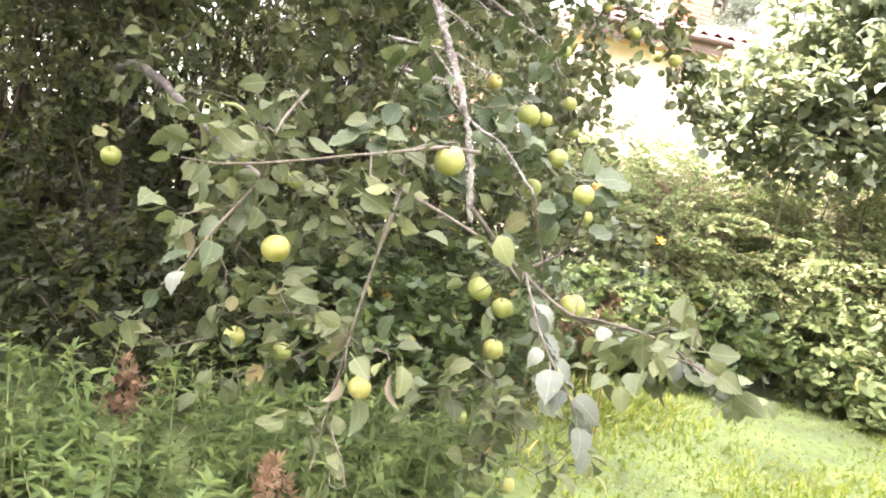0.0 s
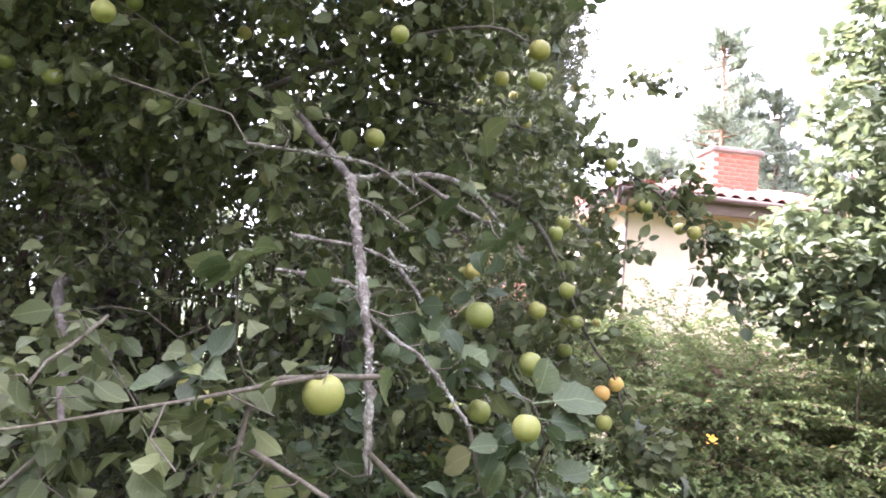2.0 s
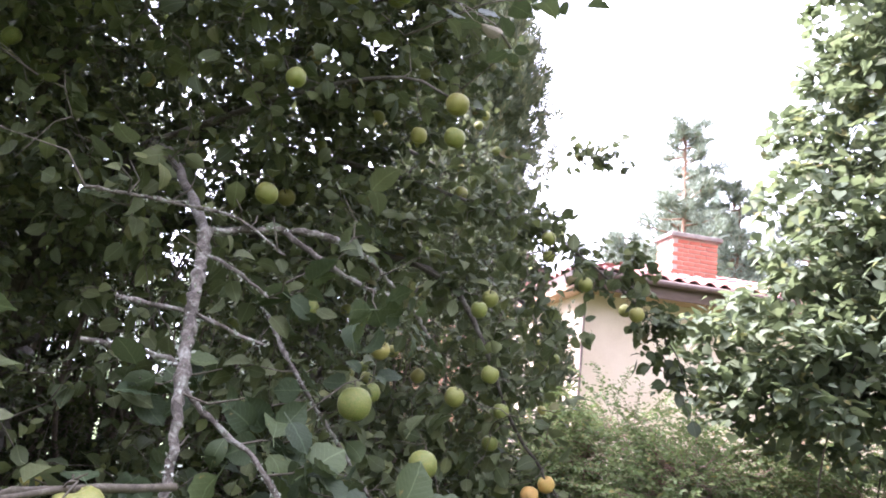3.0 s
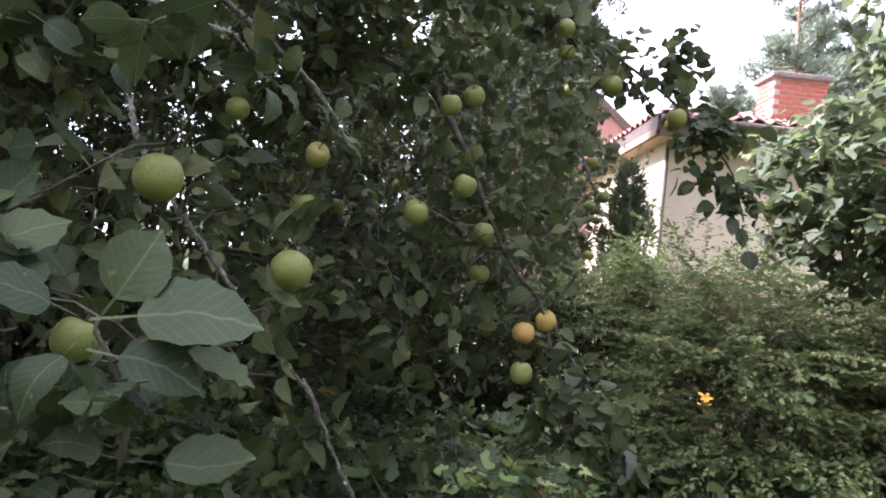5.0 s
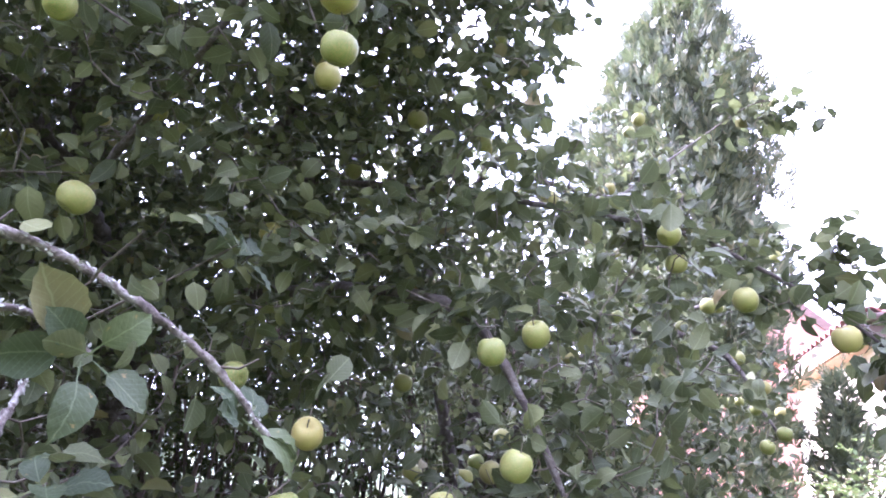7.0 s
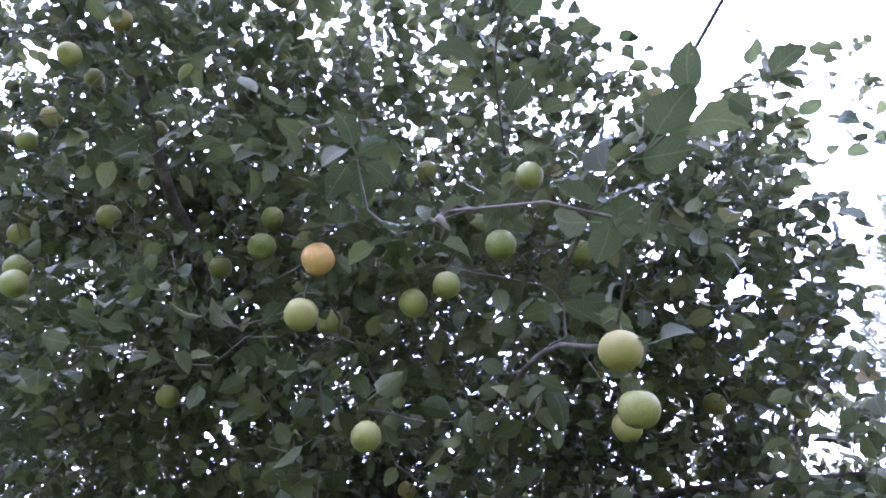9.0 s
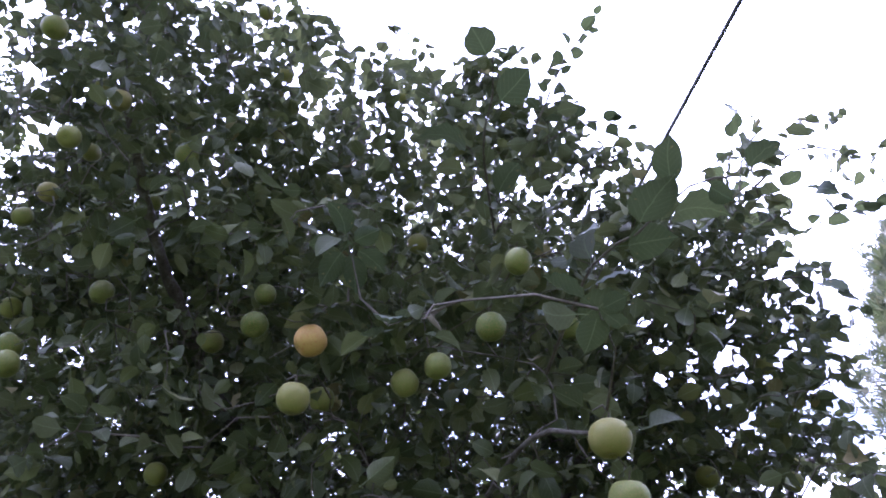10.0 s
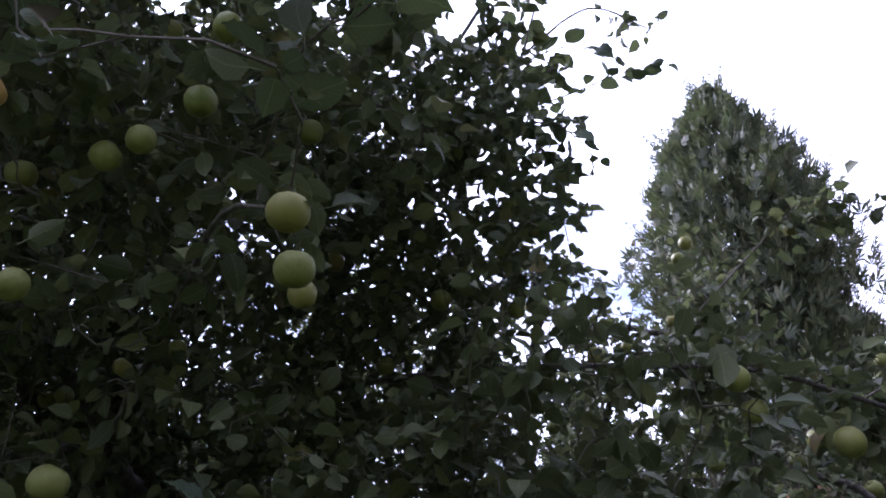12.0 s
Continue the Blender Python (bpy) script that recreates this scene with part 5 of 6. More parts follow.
apple_tree("apple_tree", "old apple tree with lichen-grey branches hung with green apples", (-1.9, 4.0), OLD_TREE, OLD_BLOBS, 13400,
                      APPLES_LOW + APPLES_TOP_A + APPLES_TOP_B + APPLES_MID_A + APPLES_MID_B, 31, per=3.6, singles=110, blob_test=outside_view_gaps,
                      tufts=[((0.30, 3.1, 3.2), (0.12, 0.10, 0.10), 14), ((0.46, 3.42, 3.36), (0.16, 0.12, 0.10), 14), ((0.17, 3.42, 3.2), (0.15, 0.12, 0.12), 12), ((0.95, 4.4, 2.95), (0.16, 0.05, 0.05), 9), ((0.10, 2.5, 1.40), (0.16, 0.12, 0.16), 12), ((0.6, 4.0, 2.45), (0.2, 0.15, 0.12), 22), ((0.0, 2.9, 3.82), (0.20, 0.18, 0.20), 26), ((0.06, 3.1, 3.70), (0.16, 0.16, 0.18), 20), ((0.1, 3.25, 3.58), (0.14, 0.14, 0.16), 16), ((0.06, 3.74, 3.04), (0.22, 0.22, 0.34), 52), ((0.15, 3.55, 3.34), (0.18, 0.18, 0.2), 22), ((0.95, 4.02, 2.26), (0.22, 0.12, 0.13), 30), ((1.20, 4.03, 2.02), (0.14, 0.12, 0.13), 22), ((1.34, 4.05, 1.78), (0.08, 0.10, 0.12), 9), ((0.9, 3.42, 1.05), (0.17, 0.10, 0.14), 26), ((0.42, 1.97, 1.33), (0.12, 0.07, 0.07), 7), ((0.55, 1.6, 1.0), (0.14, 0.2, 0.07), 10)], lichened=(2, 11, 12, 13, 14, 15, 16, 25))

BACK_TREE = [
    ([(-1.2, 6.3, -0.1), (-1.15, 6.25, 0.7), (-1.05, 6.15, 1.4)], 0.11, 0.085),
    ([(-1.05, 6.15, 1.4), (-0.5, 5.9, 2.0), (0.1, 5.6, 2.4), (0.6, 5.5, 2.3), (0.85, 5.4, 1.9)], 0.05, 0.006),
    ([(-1.05, 6.15, 1.4), (-0.8, 5.9, 2.4), (-0.35, 5.6, 3.0), (-0.15, 5.5, 3.3)], 0.055, 0.008),
    ([(-1.05, 6.15, 1.4), (-1.1, 5.7, 2.5), (-1.0, 5.3, 3.4), (-0.9, 5.1, 4.1)], 0.05, 0.008),
    ([(-0.5, 5.9, 2.0), (0.0, 6.1, 2.5), (0.45, 6.2, 2.7), (0.8, 6.1, 2.8)], 0.03, 0.005),
    ([(-1.1, 5.7, 2.5), (-0.63, 5.37, 3.38), (-0.35, 5.53, 3.33), (0.04, 5.59, 3.17)], 0.026, 0.016),
]
BACK_BLOBS = [
    ((-0.5, 5.6, 2.3), (1.3, 0.9, 1.0)),
    ((0.25, 5.6, 2.1), (0.65, 0.75, 1.0)),
    ((-0.9, 5.5, 3.2), (0.9, 0.8, 0.9)),
    ((0.0, 5.5, 3.0), (0.55, 0.6, 0.7)),
    ((0.55, 5.7, 1.5), (0.4, 0.5, 0.6)),
    ((0.35, 4.6, 1.9), (0.45, 0.5, 0.7)),
]
apple_tree("apple_tree", "smaller apple tree with green apples near the house", (-1.2, 6.3), BACK_TREE, BACK_BLOBS, 1700, APPLES_BACK_A + APPLES_BACK_B, 37, per=3.2)


# ---- shrubs and herbs ----
def leaf_shrub(name, label, category, seed, stems, blobs, n, template, mat, bark, size, per, group="", spread=1.0, droop=0.3, tilt=0.6, keep=None, spray=0.10, curl=0.3):
    """A many-stemmed shrub: stems, fine twigs and joined foliage."""
    rng = np.random.default_rng(seed)
    s = thing(name, label, category, group)
    limbs = []
    for a, b, r in stems:
        a, b = np.array(a, float), np.array(b, float)
        mid = (a + b) / 2 + rng.normal(size=3) * 0.10 * np.linalg.norm(b - a) * np.array([1, 1, 0.3])
        limbs.append(([a, mid, b], r, r * 0.35))
    for pts, r0, r1 in limbs:
        limb_part(s, "stem", pts, r0, r1, bark, rng, 5, 0.06, 0.16)
    t = in_blobs(rng, blobs, n)
    t = t[(t[:, 2] > 0.06) & clear_of_camera(t)]
    if keep is not None:
        t = t[keep(t)]
    twigs, place, along = grow(rng, limbs, t, curl, spray)
    twig_mesh("fine_wood", twigs[::2] if bark is M_DARK_BARK else twigs, bark, s, 3, kind="stuff")
    p, rot = leaf_poses(rng, place, along, per, droop, spread, tilt)
    ok = clear_of_camera(p, 0.35) & (p[:, 2] > 0.03)
    p, rot = p[ok], rot[ok]
    sz = rng.normal(size, size * 0.2, len(p)).clip(size * 0.5, size * 1.5)
    ob = link_mesh("foliage", *cloud(template, p, rot, sz), mat, s)
    ob["kind"] = "stuff"
    return s


TALL = [(-4.1, 2.1), (-4.3, 0.8), (-4.4, -0.6), (-5.2, 3.2), (-6.6, 3.4), (-5.6, 4.6), (-3.0, 3.9), (-6.0, 1.4), (-6.2, -0.4), (-5.4, 2.0), (-4.3, -2.0), (-4.2, -3.3)]


def hedge():
    """The tall thicket along the fence, its shade put into the leaf colour: thin crowded stems under a leafy top."""
    rng = np.random.default_rng(41)
    spots = [(-7.4, 5.9), (-6.2, 6.4), (-5.1, 5.8), (-4.1, 6.2), (-3.2, 5.9), (-2.4, 6.3), (-1.7, 6.9), (-8.4, 4.6), (-7.9, 3.0), (-0.7, 7.2), (-5.6, 4.6), (-4.3, 4.9), (-3.4, 4.8), (-6.6, 3.4), (-5.2, 3.2), (-4.1, 2.1), (-4.3, 0.8), (-4.4, -0.6), (-3.0, 3.9), (-2.6, 5.3), (-3.6, 7.0), (-1.3, 7.7), (-6.0, 1.4), (-6.2, -0.4), (-5.4, 2.0), (-4.3, -2.0), (-4.2, -3.3)]
    for k, (x, y) in enumerate(spots):
        stems = []
        for i in range(22):
            bx, by = x + rng.normal() * 0.35, y + rng.normal() * 0.3
            stems.append(((bx, by, -0.05), (bx + rng.normal() * 0.4, by + rng.normal() * 0.35, rng.uniform(2.2, 3.5) * (1.8 if y < 2.5 else 1.35 if (x, y) in TALL else 1.0)), rng.uniform(0.007, 0.024)))
        # Five mostly unseen shrubs near x = -4.3 are added, extra tall, to block light.
        top = 7.6 if -4.5 < x < -4.0 and y < 3 else 5.6 if (x, y) in TALL else 4.7 if x < -1.8 and y > 5 else 3.9 if x < -1.8 else 3.4
        blobs = [((x, y, top * 0.62), (0.9, 0.8, top * 0.38)), ((x, y - 0.1, 0.75), (0.8, 0.6, 0.7))]
        # The outermost shrubs get a lighter foliage colour in place of sunlight.
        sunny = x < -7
        leaf_shrub("hedge_shrub", "shrub with leaves coloured light green for sunlight beyond the dark thicket" if sunny else "tall overgrown shrub with leaves coloured dark for shade and crowded bare lower stems", "shrub", 100 + k, stems, blobs, 3000 if -4.5 < x < -4.0 and y < 3 else 1050, L_SMALL, M_CURRANT if sunny else M_SHADED_LEAF, M_DARK_BARK, 0.061, 3.6, "hedge along the fence")


hedge()


def spray_bush(seed, x, y, h, w, sprays=400, size=0.038):
    """A bush of arching shoots: leafy side sprays lie nearly level, in layers, and droop at their tips."""
    rng = np.random.default_rng(seed)
    b = thing("spirea_bush", "fine-leaved arching green garden bush with reddish twigs", "bush", "bushes before the house")
    for i in range(10):
        a = rng.uniform(0, 6.28)
        root = np.array([x + rng.normal() * 0.12, y + rng.normal() * 0.12, -0.03])
        tip = np.array([x + w * 0.5 * math.cos(a), y + w * 0.5 * math.sin(a), h * rng.uniform(0.6, 0.85)])
        limb_part(b, "stem", [root, (root + tip) / 2 + np.array([0, 0, 0.12]), tip], rng.uniform(0.006, 0.010), 0.003, M_REDTWIG, rng, 5, 0.06, 0.16)
    twigs, ps, ds, ups, sz = [], [], [], [], []
    for i in range(sprays):
        a = rng.uniform(0, 6.28)
        v = rng.uniform(0.0, 1.0) ** 0.6
        reach = w * (1.0 - 0.75 * v**2.2)
        out = np.array([math.cos(a), math.sin(a), 0.0])
        start = np.array([x, y, 0]) + out * reach * rng.uniform(0.15, 0.62) + np.array([0, 0, h * (0.34 + 0.58 * v) + rng.normal() * 0.04])
        length = rng.uniform(0.28, 0.55) * (1.1 if v < 0.8 else 0.8)
        lift = (0.35 + 0.7 * v**4) * rng.uniform(-0.3, 1.6)
        turn = np.array([-out[1], out[0], 0]) * rng.normal() * 0.6
        n = 9
        t = np.linspace(0, 1, n)[:, None]
        c = start + (out + turn) * length * t + np.array([0, 0, 1.0]) * length * (lift * t - 0.35 * t**2) + rng.normal(size=(n, 3)) * 0.004
        twigs.append((c[::4], 0.0026))
        lines = [(c, 0.3)]
        for k in range(2, n - 1):
            for sgn in (-1, 1):
                if rng.random() < 0.5:
                    d = unit(c[k + 1] - c[k])
                    side = unit(np.cross(d, [0, 0, 1.0])) * sgn
                    l = length * rng.uniform(0.18, 0.42) * (1 - 0.06 * k)
                    u = np.linspace(0, 1, 5)[:, None]
                    q = c[k] + (side * 0.85 + d * 0.55) * l * u + np.array([0, 0, 1.0]) * l * (0.12 * u - 0.25 * u**2)
                    if rng.random() < 0.2:
                        twigs.append((q[::4], 0.0016))
                    lines.append((q, 0.0))
        for q, skip in lines:
            l = np.linalg.norm(np.diff(q, axis=0), axis=1).sum()
            m = max(3, int(l / 0.021))
            u = np.linspace(skip, 1, m) * (len(q) - 1.001)
            k = u.astype(int)
            pos = q[k] + (q[k + 1] - q[k]) * (u - k)[:, None]
            d = unit(q[k + 1] - q[k])
            side = unit(np.cross(d, [0, 0, 1.0])) * np.where(np.arange(m) % 2, 1, -1)[:, None]
            ps.append(pos)
            ds.append(side * 0.8 + d * 0.6 + rng.normal(size=d.shape) * 0.3 + np.array([0, 0, -0.15]))
            ups.append(np.array([0, 0, 1.0]) + rng.normal(size=d.shape) * 0.5 + rng.normal(size=3) * 0.3)
            sz.append(size * rng.uniform(0.65, 1.2, m) * rng.uniform(0.8, 1.2))
    twig_mesh("fine_wood", twigs, M_REDTWIG, b, 3, kind="stuff")
    p, d, up = np.vstack(ps), np.vstack(ds), np.vstack(ups)
    ok = clear_of_camera(p, 0.35)
    link_mesh("foliage", *cloud(L_SMALL, p[ok], frames(d, up)[ok], np.concatenate(sz)[ok]), M_BUSH, b)["kind"] = "stuff"


def small_leaved_bushes():
    """The fine-leaved bushes between the apple trees and the house."""
    for k, (x, y, h, w) in enumerate([(1.45, 6.4, 1.68, 0.85), (2.3, 6.0, 1.55, 0.9), (1.75, 5.35, 1.45, 0.85), (3.2, 5.9, 1.65, 0.95), (4.2, 6.0, 1.65, 1.0), (0.85, 6.9, 1.5, 0.7), (2.75, 5.2, 1.38, 0.8), (3.7, 5.0, 1.45, 0.85)]):
        spray_bush(140 + k, x, y, h, w)


small_leaved_bushes()


def lilac():
    rng = np.random.default_rng(47)
    stems = []
    for i in range(12):
        stems.append(((2.9 + rng.normal() * 0.3, 5.4 + rng.normal() * 0.2, -0.05), (2.95 + rng.uniform(-0.3, 0.9), 5.3 + rng.normal() * 0.2, rng.uniform(1.9, 3.4)), rng.uniform(0.006, 0.010)))
    blobs = [((2.85, 5.0, 2.95), (0.88, 0.7, 1.3)), ((2.15, 5.0, 2.05), (0.58, 0.5, 0.52)), ((3.2, 4.95, 2.15), (1.2, 0.6, 0.6)), ((1.78, 4.95, 2.0), (0.3, 0.35, 0.42)), ((3.7, 5.0, 2.8), (1.1, 0.8, 1.5)), ((3.1, 4.8, 4.2), (0.9, 0.7, 0.9)), ((2.5, 5.0, 1.75), (0.7, 0.5, 0.35))]
    leaf_shrub("lilac_shrub", "tall lilac shrub with drooping heart-shaped leaves", "shrub", 151, stems, blobs, 5900, L_HEART_FAR, M_LILAC, M_DARK_BARK, 0.069, 3.6, droop=0.5, tilt=0.4)


lilac()


def currants():
    rng = np.random.default_rng(53)
    for k, (x, y, h, w) in enumerate([(0.15, 3.6, 0.95, 0.6), (-0.45, 3.25, 0.9, 0.55), (0.45, 4.3, 0.8, 0.5), (-0.9, 3.8, 0.9, 0.6)]):
        stems = []
        for i in range(12):
            a = rng.uniform(0, 6.28)
            stems.append(((x + rng.normal() * 0.06, y + rng.normal() * 0.06, -0.03), (x + w * 0.9 * math.cos(a), y + w * 0.9 * math.sin(a), h * rng.uniform(0.55, 1.0)), rng.uniform(0.004, 0.007)))
        leaf_shrub("gooseberry_bush", "low gooseberry bush with lobed green leaves", "bush", 160 + k, stems, [((x, y, h * 0.55), (w, w, h * 0.5))], 430, L_LOBED, M_CURRANT, M_TWIG, 0.060, 3.2, "gooseberry bushes", tilt=0.4)


    leaf_shrub("gooseberry_bush", "arching gooseberry shoots with pale fresh leaves", "bush", 166,
               [((0.5, 3.0, -0.03), (0.56, 2.92, 0.88), 0.005), ((0.55, 2.91, 0.84), (0.82, 2.93, 0.935), 0.0035), ((0.815, 2.93, 0.933), (1.08, 2.95, 0.925), 0.0026), ((0.62, 2.92, 0.80), (0.74, 2.98, 1.03), 0.003), ((0.5, 3.0, 0.5), (0.9, 3.1, 0.8), 0.003)],
               [((0.82, 2.95, 0.92), (0.30, 0.06, 0.07)), ((0.68, 2.94, 0.92), (0.07, 0.05, 0.12)), ((0.75, 3.05, 0.75), (0.22, 0.10, 0.08))], 70, L_LOBED, M_FRESH, M_TWIG, 0.032, 3.0, "gooseberry bushes", tilt=0.5)


currants()


def seed_heads():
    rng = np.random.default_rng(67)
    for x, y, z in [(-0.33, 1.73, 0.45), (-1.03, 2.4, 0.42), (0.9, 3.44, 0.72), (0.76, 4.01, 0.6), (0.85, 3.59, 0.58)]:
        d = thing("dock_plant", "withered dock with a rusty brown seed head", "weed", "withered docks")
        c = spline([(x + 0.05, y + 0.05, -0.03), (x + 0.02, y, z * 0.5), (x, y, z)], 0.1)
        link_mesh("stem", *tube(c, np.linspace(0.005, 0.002, len(c)), 4), M_RUST, d)
        n = 110
        u = rng.uniform(0, 1, n)
        p = np.stack([x + rng.normal(size=n) * 0.055 * (1.1 - u), y + rng.normal(size=n) * 0.055 * (1.1 - u), z - 0.16 + 0.22 * u], -1)
        v, f = cloud(L_SPRAY, p, frames(rng.normal(size=(n, 3)) + np.array([0, 0, 0.9]), rng.normal(size=(n, 3))), rng.uniform(0.025, 0.05, n))
        link_mesh("seed_head", v, f, M_RUST, d)["kind"] = "stuff"


def understory():
    rng = np.random.default_rng(57)
    for k, (x, y, h) in enumerate([(-3.0, 5.0, 1.3), (-2.2, 5.3, 1.4), (-1.4, 5.2, 1.3), (-0.6, 5.4, 1.25), (0.1, 5.9, 1.2), (-1.2, 4.6, 1.0), (-3.6, 4.2, 1.1), (-2.9, 3.3, 1.1), (0.6, 6.3, 1.3), (-1.8, 3.6, 1.45), (-2.3, 3.0, 1.0), (-1.3, 3.1, 0.95), (-2.9, 2.5, 0.9)]):
        stems = []
        for i in range(9):
            a = rng.uniform(0, 6.28)
            stems.append(((x + rng.normal() * 0.1, y + rng.normal() * 0.1, -0.03), (x + 0.45 * math.cos(a), y + 0.45 * math.sin(a), h * rng.uniform(0.6, 0.95)), rng.uniform(0.004, 0.008)))
        # The dark leaf colour stands in for the shade under the trees.
        leaf_shrub("young_shrub", "shaded young shrub under the apple trees", "shrub", 190 + k, stems, [((x, y, h * 0.52), (0.6, 0.5, h * 0.48))], 380, L_SMALL, M_SHADED_LEAF, M_DARK_BARK, 0.06, 3.4, "young shrubs under the trees")


understory()


def undergrowth():
    """Raspberry canes and yellowing plants at the foot of the bushes."""
    rng = np.random.default_rng(59)
    for k, (x, y, h, w, mat) in enumerate([(1.15, 4.95, 0.78, 0.45, M_CURRANT), (1.9, 4.75, 0.8, 0.5, M_CURRANT), (1.55, 4.82, 0.75, 0.45, M_CURRANT), (1.5, 5.4, 0.95, 0.6, M_CURRANT), (2.6, 5.3, 0.9, 0.6, M_CURRANT), (3.6, 5.2, 0.9, 0.6, M_BUSH), (2.7, 4.75, 0.8, 0.5, M_BUSH), (3.35, 4.6, 0.7, 0.45, M_YELLOWING), (4.2, 4.7, 0.9, 0.6, M_BUSH), (0.8, 4.75, 0.6, 0.4, M_CURRANT), (3.0, 4.35, 0.45, 0.35, M_BUSH)]):
        stems = []
        for i in range(10):
            stems.append(((x + rng.normal() * w * 0.4, y + rng.normal() * 0.15, -0.03), (x + rng.normal() * w * 0.5, y + rng.normal() * 0.25, h * rng.uniform(0.7, 1.05)), rng.uniform(0.003, 0.006)))
        tint = "yellowing leafy cane clump at the lawn's edge" if mat is M_YELLOWING else "leafy raspberry cane clump at the lawn's edge"
        leaf_shrub("raspberry_clump", tint, "bush", 170 + k, stems, [((x, y, h * 0.5), (w, 0.4, h * 0.5))], 260, L_LOBED, mat, M_STEM, 0.070, 2.5, "clumps at the lawn's edge", tilt=0.5)


undergrowth()


def nettle(name, rng):
    n = rng.integers(17, 22)
    h = 1.0
    c = spline([(0, 0, -0.03), (0.03, 0.02, 0.5 * h), (rng.normal() * 0.08, rng.normal() * 0.08, h)], 0.1)
    stem = tube(c, np.linspace(0.006, 0.002, len(c)), 4)
    pos, d = [], []
    for i in range(n):
        z = 0.22 + 0.78 * i / (n - 1)
        p = np.array([np.interp(z, c[:, 2], c[:, 0]), np.interp(z, c[:, 2], c[:, 1]), z])
        for k in range((2 if i % 2 else 3) if i < n - 1 else 5):
            a = i * math.pi / 2 + k * math.pi / (1 if i < n - 1 else 2)
            pos.append(p)
            d.append((math.cos(a), math.sin(a), 0.05 if i < n - 1 else 0.7))
    d = np.array(d) + rng.normal(size=(len(d), 3)) * 0.38
    z = np.array(pos)[:, 2]
    leaves = cloud(L_LANCE, np.array(pos), frames(d, np.tile([0, 0, 1.0], (len(d), 1))), (0.135 - 0.062 * z) * rng.uniform(0.7, 1.2, len(d)))
    return stem, leaves


def nettles():
    rng = np.random.default_rng(61)
    kinds = []
    for k in range(5):
        stem, leaves = nettle("nettle", rng)
        s = thing("nettle", "upright stinging nettle with toothed drooping leaves", "nettle", "nettles under the apple tree")
        a = link_mesh("stem", *stem, M_STEM, s)
        b = link_mesh("leaves", *leaves, M_NETTLE, s)
        s.matrix_world = pose(-1.3 + 0.22 * k, 1.75, 0) @ Matrix.Diagonal((0.7, 0.7, 0.7, 1))
        kinds.append(s)
    for i in range(292):
        x = rng.uniform(-2.2, 0.25)
        y = rng.uniform(1.45, 2.75) + 0.25 * max(0.0, x)
        h = rng.uniform(0.42, 0.64) * (1.0 if y < 2.2 else 0.85)
        if x < -0.8 and y > 2.25:
            y -= 0.7
        k = kinds[rng.integers(5)]
        c = copy_thing(k, pose(x, y, 0, rng.normal() * 13, rng.normal() * 13, rng.uniform(0, 360)))
        w = h * rng.uniform(1.2, 1.7)
        c.scale = (w, w, h)


nettles()


# ---- conifers ----
def spray_template():
    """A flat feathery conifer spray of five fingers."""
    verts, faces = [], []
    for a, l in ((-55, 0.6), (-25, 0.85), (0, 1.0), (28, 0.8), (58, 0.6)):
        c, s = math.cos(radians(a)), math.sin(radians(a))
        k = len(verts)
        verts += [(0, 0, 0), (s * 0.55 * l + 0.09 * c, c * 0.55 * l - 0.09 * s, 0.06 * math.sin(a * 3)), (s * l, c * l, 0.0), (s * 0.55 * l - 0.09 * c, c * 0.55 * l + 0.09 * s, 0.06 * math.sin(a * 3))]
        faces += [(k, k + 1, k + 2), (k, k + 2, k + 3)]
    return np.array(verts), np.array(faces)


L_SPRAY = spray_template()
L_TUFT = (np.array([(-0.05, 0, 0), (0.05, 0, 0), (0, 1.0, 0), (-0.02, 0.05, 0.04), (0.05, 0.0, -0.04), (0.5, 0.75, 0.15), (-0.05, 0.0, -0.04), (0.02, 0.05, 0.04), (-0.5, 0.75, -0.15)]), np.array([(0, 1, 2), (3, 4, 5), (6, 7, 8)]))


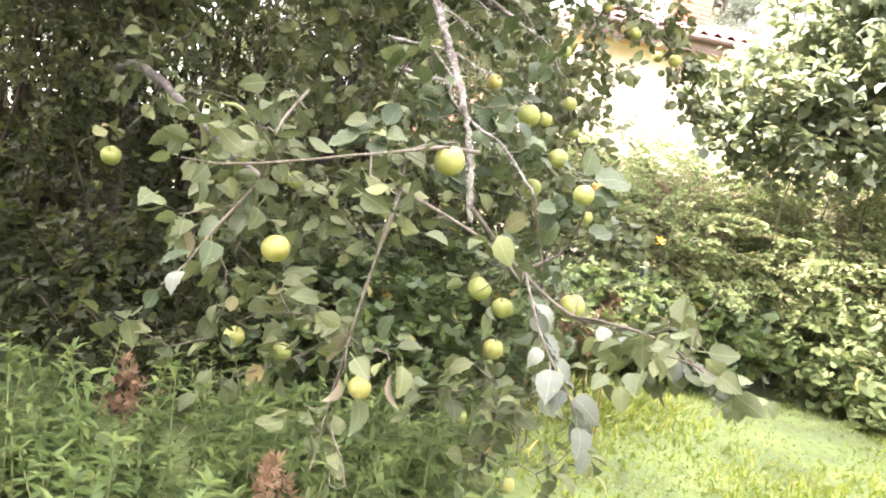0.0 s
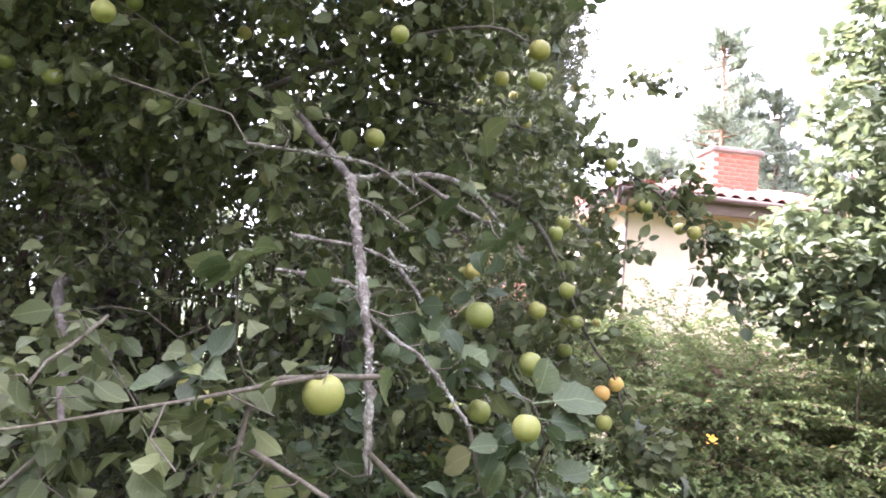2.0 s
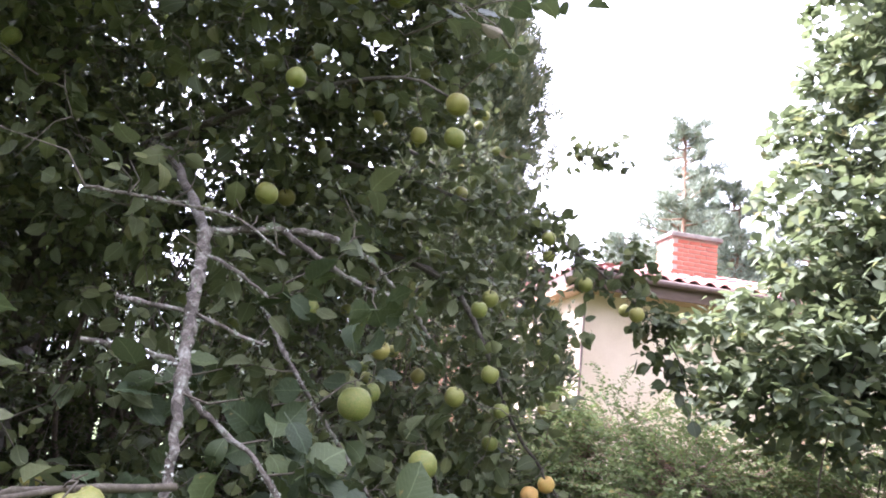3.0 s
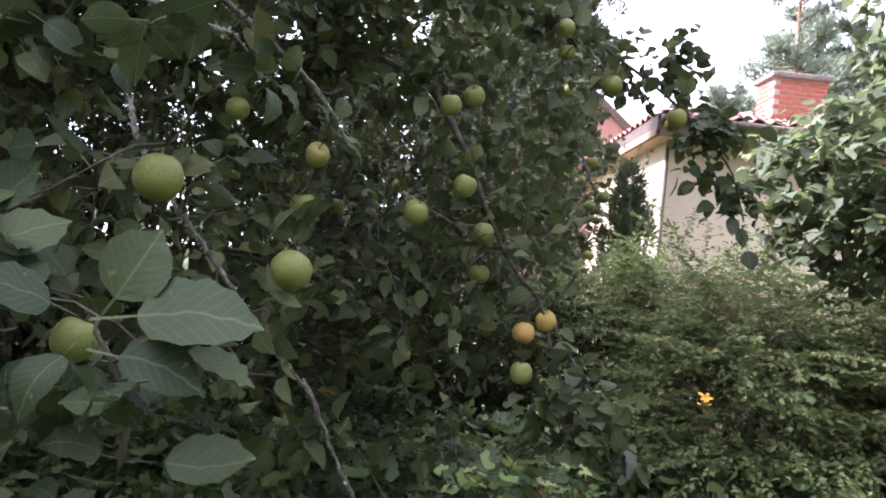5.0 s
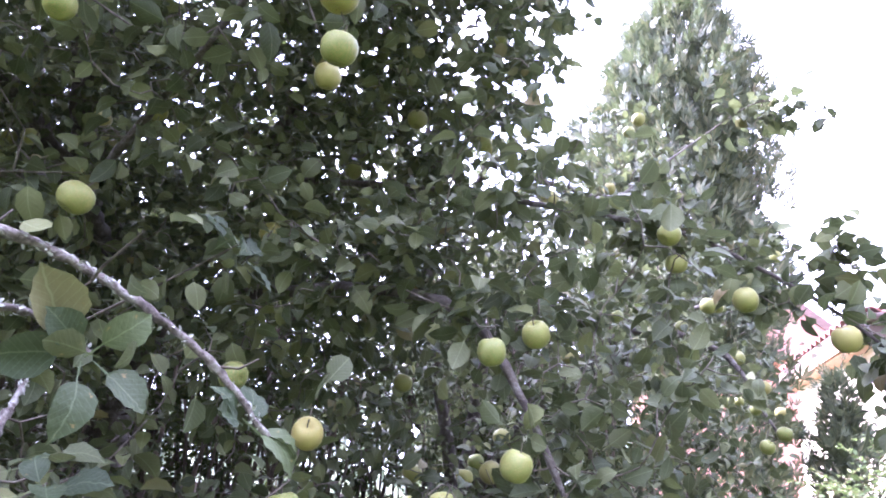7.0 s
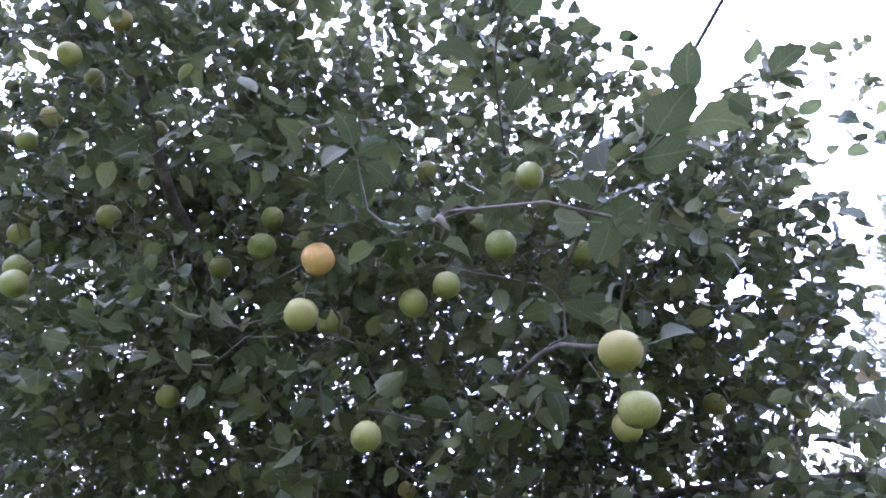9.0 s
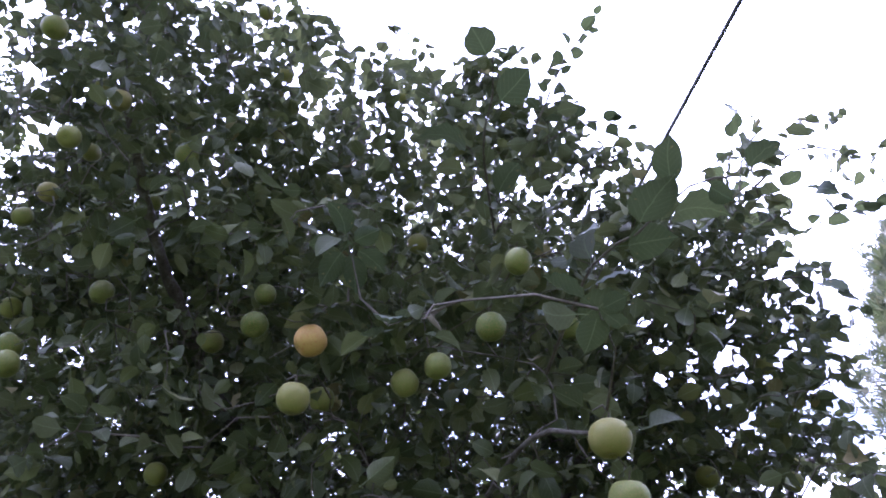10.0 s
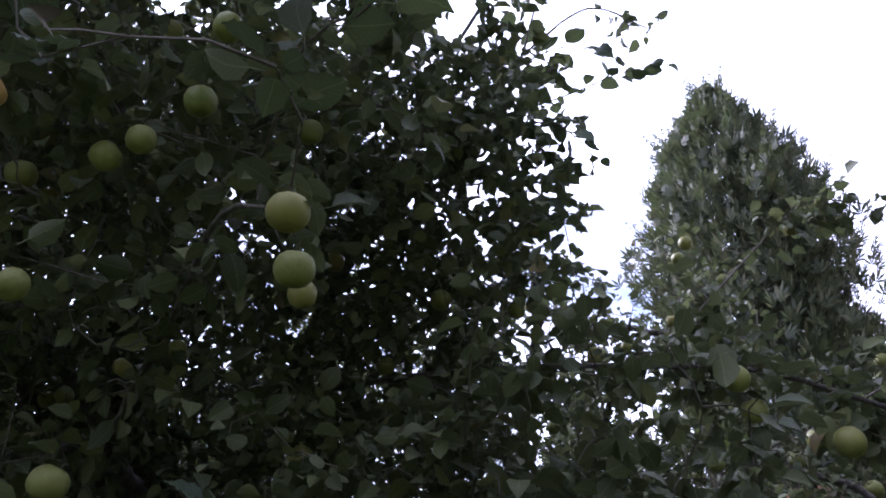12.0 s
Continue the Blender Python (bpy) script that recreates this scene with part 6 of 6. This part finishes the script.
def columnar(seed, x, y, h, r, n, tips, lean=0.0):
    """A columnar conifer with several upright leaders."""
    rng = np.random.default_rng(seed)
    t = thing("conifer", "tall columnar garden conifer with dense upright dark sprays", "conifer", "columnar conifers")
    limb_part(t, "trunk", [(x, y, -0.1), (x, y, h * 0.5), (x, y, h * 0.93)], 0.10, 0.02, M_DARK_BARK, rng, 8)
    ps, ds = [], []
    for k in range(tips + 1):
        a0, off = rng.uniform(0, 6.28), rng.uniform(0.35, 0.8)
        top = 1.0 if k == 0 else 0.98 - (off / 3.2) ** (1 / 0.82)
        m = int(n * (0.55 if k == 0 else 0.45 / tips))
        u = rng.uniform(0.04 if k == 0 else 0.35, 1, m) ** 0.8
        rad = (r if k == 0 else r * 0.24) * np.clip(3.2 * (1 - u) ** 0.82, 0.02, 1) * np.clip(u * 8, 0.3, 1)
        a = rng.uniform(0, 6.28, m)
        q = np.sqrt(rng.uniform(0.35, 1.0, m)) * (1 + 0.14 * np.sin(a * 5 + u * 23 + k) + 0.11 * np.sin(a * 11 - u * 51) + 0.07 * np.sin(u * 29 + k))
        cx = (lean * u**5 if k == 0 else off * r * math.cos(a0)) + rad * q * np.cos(a)
        cy = (0.0 if k == 0 else off * r * math.sin(a0)) + rad * q * np.sin(a)
        ps.append(np.stack([x + cx, y + cy, u * h * top], -1))
        ds.append(np.stack([np.cos(a) * 0.55, np.sin(a) * 0.55, np.full(m, 0.9)], -1))
    p, d = np.vstack(ps), unit(np.vstack(ds) + rng.normal(size=(sum(map(len, ps)), 3)) * 0.3)
    # loose plumes stand off the outline
    m = int(h * 42 * (r / 1.15))
    u = rng.uniform(0.25, 1.0, m)
    a = rng.uniform(0, 6.28, m)
    rad = r * np.clip(3.2 * (1 - u) ** 0.82, 0.02, 1) * rng.uniform(0.78, 1.14, m)
    foot = np.stack([x + lean * u**5 + rad * np.cos(a), y + rad * np.sin(a), u * h], -1)
    way = unit(np.stack([np.cos(a) * 0.35, np.sin(a) * 0.35, np.full(m, 1.0)], -1) + rng.normal(size=(m, 3)) * 0.12)
    step = np.linspace(0, 1, 6)
    plume = foot[:, None] + way[:, None] * (rng.uniform(0.2, 0.48, m)[:, None] * step)[..., None]
    p = np.vstack([p, plume.reshape(-1, 3)])
    d = np.vstack([d, unit(np.repeat(way, 6, 0) + rng.normal(size=(m * 6, 3)) * 0.25)])
    up = rng.normal(size=d.shape)
    wide = rng.uniform(0.11, 0.22, len(p))
    wide[len(p) - m * 6:] = np.tile(0.17 - 0.10 * step, m)
    v, f = cloud(L_SPRAY, p, frames(d, up), wide)
    link_mesh("foliage", v, f, M_THUJA, t)["kind"] = "stuff"


columnar(71, -0.34, 9.75, 7.83, 1.06, 13500, 12, 0.22)
columnar(73, 1.16, 10.1, 2.85, 0.30, 800, 2)
columnar(74, -2.9, 10.4, 4.6, 0.8, 2200, 4)


def pine(seed, x, y, h, spread):
    rng = np.random.default_rng(seed)
    t = thing("pine_tree", "tall pine with a bare reddish trunk behind the house", "pine", "pines behind the house")
    limb_part(t, "trunk", [(x, y, -0.2), (x + 0.2, y, h * 0.5), (x + rng.normal() * 0.2, y, h)], h * 0.014, 0.04, M_PINE_BARK, rng, 8, 0.03)
    pieces, tufts, td = [], [], []
    for i in range(85):
        u = rng.uniform(0.34, 1.0)
        a = rng.uniform(0, 6.28)
        l = spread * (1.15 - u) ** 0.7 * rng.uniform(0.5, 1.1)
        b = np.array([x + 0.2 * math.sin(u * 3), y, u * h])
        e = b + np.array([l * math.cos(a), l * math.sin(a), l * rng.uniform(0.05, 0.4)])
        c = spline([b, (b + e) / 2 + np.array([0, 0, -0.05 * l]), e], 0.5)
        pieces.append(tube(c, np.linspace(0.05, 0.012, len(c)), 4))
        m = int(52 * l) + 18
        s = rng.uniform(0.35, 1.05, m)[:, None]
        tufts.append(b + (e - b) * s + rng.normal(size=(m, 3)) * 0.17 * max(l, 0.8) * 0.6)
        td.append(rng.normal(size=(m, 3)) * 0.6 + (e - b) / max(l, 0.1) * 0.7 + np.array([0, 0, 0.5]))
    link_mesh("fine_wood", *join(pieces), M_PINE_BARK, t)["kind"] = "stuff"
    p, d = np.vstack(tufts), np.vstack(td)
    v, f = cloud(L_TUFT, p, frames(d, rng.normal(size=d.shape)), rng.uniform(0.26, 0.50, len(p)))
    link_mesh("foliage", v, f, M_HAZE_PALE, t)["kind"] = "stuff"


pine(81, 6.9, 28.0, 13.6, 3.2)
pine(82, 9.2, 29.0, 11.5, 3.0)
pine(83, 5.4, 31.0, 9.6, 2.8)
pine(84, 11.5, 27.0, 10.0, 3.0)
pine(85, 7.8, 33.0, 11.0, 3.0)


def far_trees():
    """The wood beyond the gardens, with an unseen part added behind the camera."""
    rng = np.random.default_rng(91)
    n = 46000
    a = np.concatenate([rng.uniform(-1.75, 4.53, n - 9000), rng.normal(0.27, 0.08, 9000)])
    # Behind the camera the added wood stands nearer and taller, to block skylight.
    back = np.clip((np.abs(a - 2.6) - 1.6) / -0.4, 0, 1)
    d = rng.uniform(38, 60, n) - 20 * back
    top = 5.0 + 2.2 * np.sin(a * 9) + 1.2 * np.sin(a * 23 + 1) + 0.6 * np.sin(a * 57) + 9.0 * back + 5.5 * np.exp(-((a - 0.27) / 0.10) ** 2)
    z = rng.uniform(0, 1, n) ** 0.7 * top * 1.1
    p = np.stack([d * np.sin(a), d * np.cos(a), z], -1)
    dd = rng.normal(size=(n, 3)) + np.array([0, 0, 0.4])
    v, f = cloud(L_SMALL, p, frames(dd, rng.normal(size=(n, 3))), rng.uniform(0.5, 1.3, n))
    tagged(link_mesh("far_wood", v, f, M_HAZE_PALE), "distant mixed wood coloured pale for haze, with an added unseen part behind", "wood", kind="stuff")


far_trees()


seed_heads()


# ---- cable and flower ----
def cable():
    c = thing("overhead_cable", "black overhead cable crossing above the apple tree", "cable")
    a, b = np.array([2.9, 3.57, 6.0]), np.array([-9.0, 9.17, 5.95])
    t = np.linspace(0, 1, 40)[:, None]
    pts = a + (b - a) * t - np.array([0, 0, 0.06]) * 4 * t * (1 - t)
    link_mesh("wire", *tube(pts, np.full(40, 0.016), 8), M_CABLE, c)


cable()


def flower():
    f = thing("flower", "small orange garden flower on a thin stem by the bush", "flower")
    p = (1.34, 4.31, 1.02)
    c = spline([(1.42, 4.55, 0.0), (1.40, 4.45, 0.6), (1.36, 4.33, 0.95), p], 0.1)
    link_mesh("stem", *tube(c, np.linspace(0.0025, 0.0012, len(c)), 5), M_STEM, f)
    rng = np.random.default_rng(7)
    for k in range(9):
        a = k * 0.7
        d = np.array([[math.cos(a), math.sin(a) * 0.6 - 0.5, 0.2 + 0.4 * math.sin(k)]])
        v, fc = cloud(blade([(0, 0.08), (0.4, 0.3), (0.8, 0.28), (1.0, 0.1)], 0.2, 0.4, 0), np.array([p]) + rng.normal(size=(1, 3)) * 0.012, frames(d, np.array([[0, -0.6, 1.0]])), np.array([0.027]))
        link_mesh("petal", v, fc, M_PETAL, f)


flower()
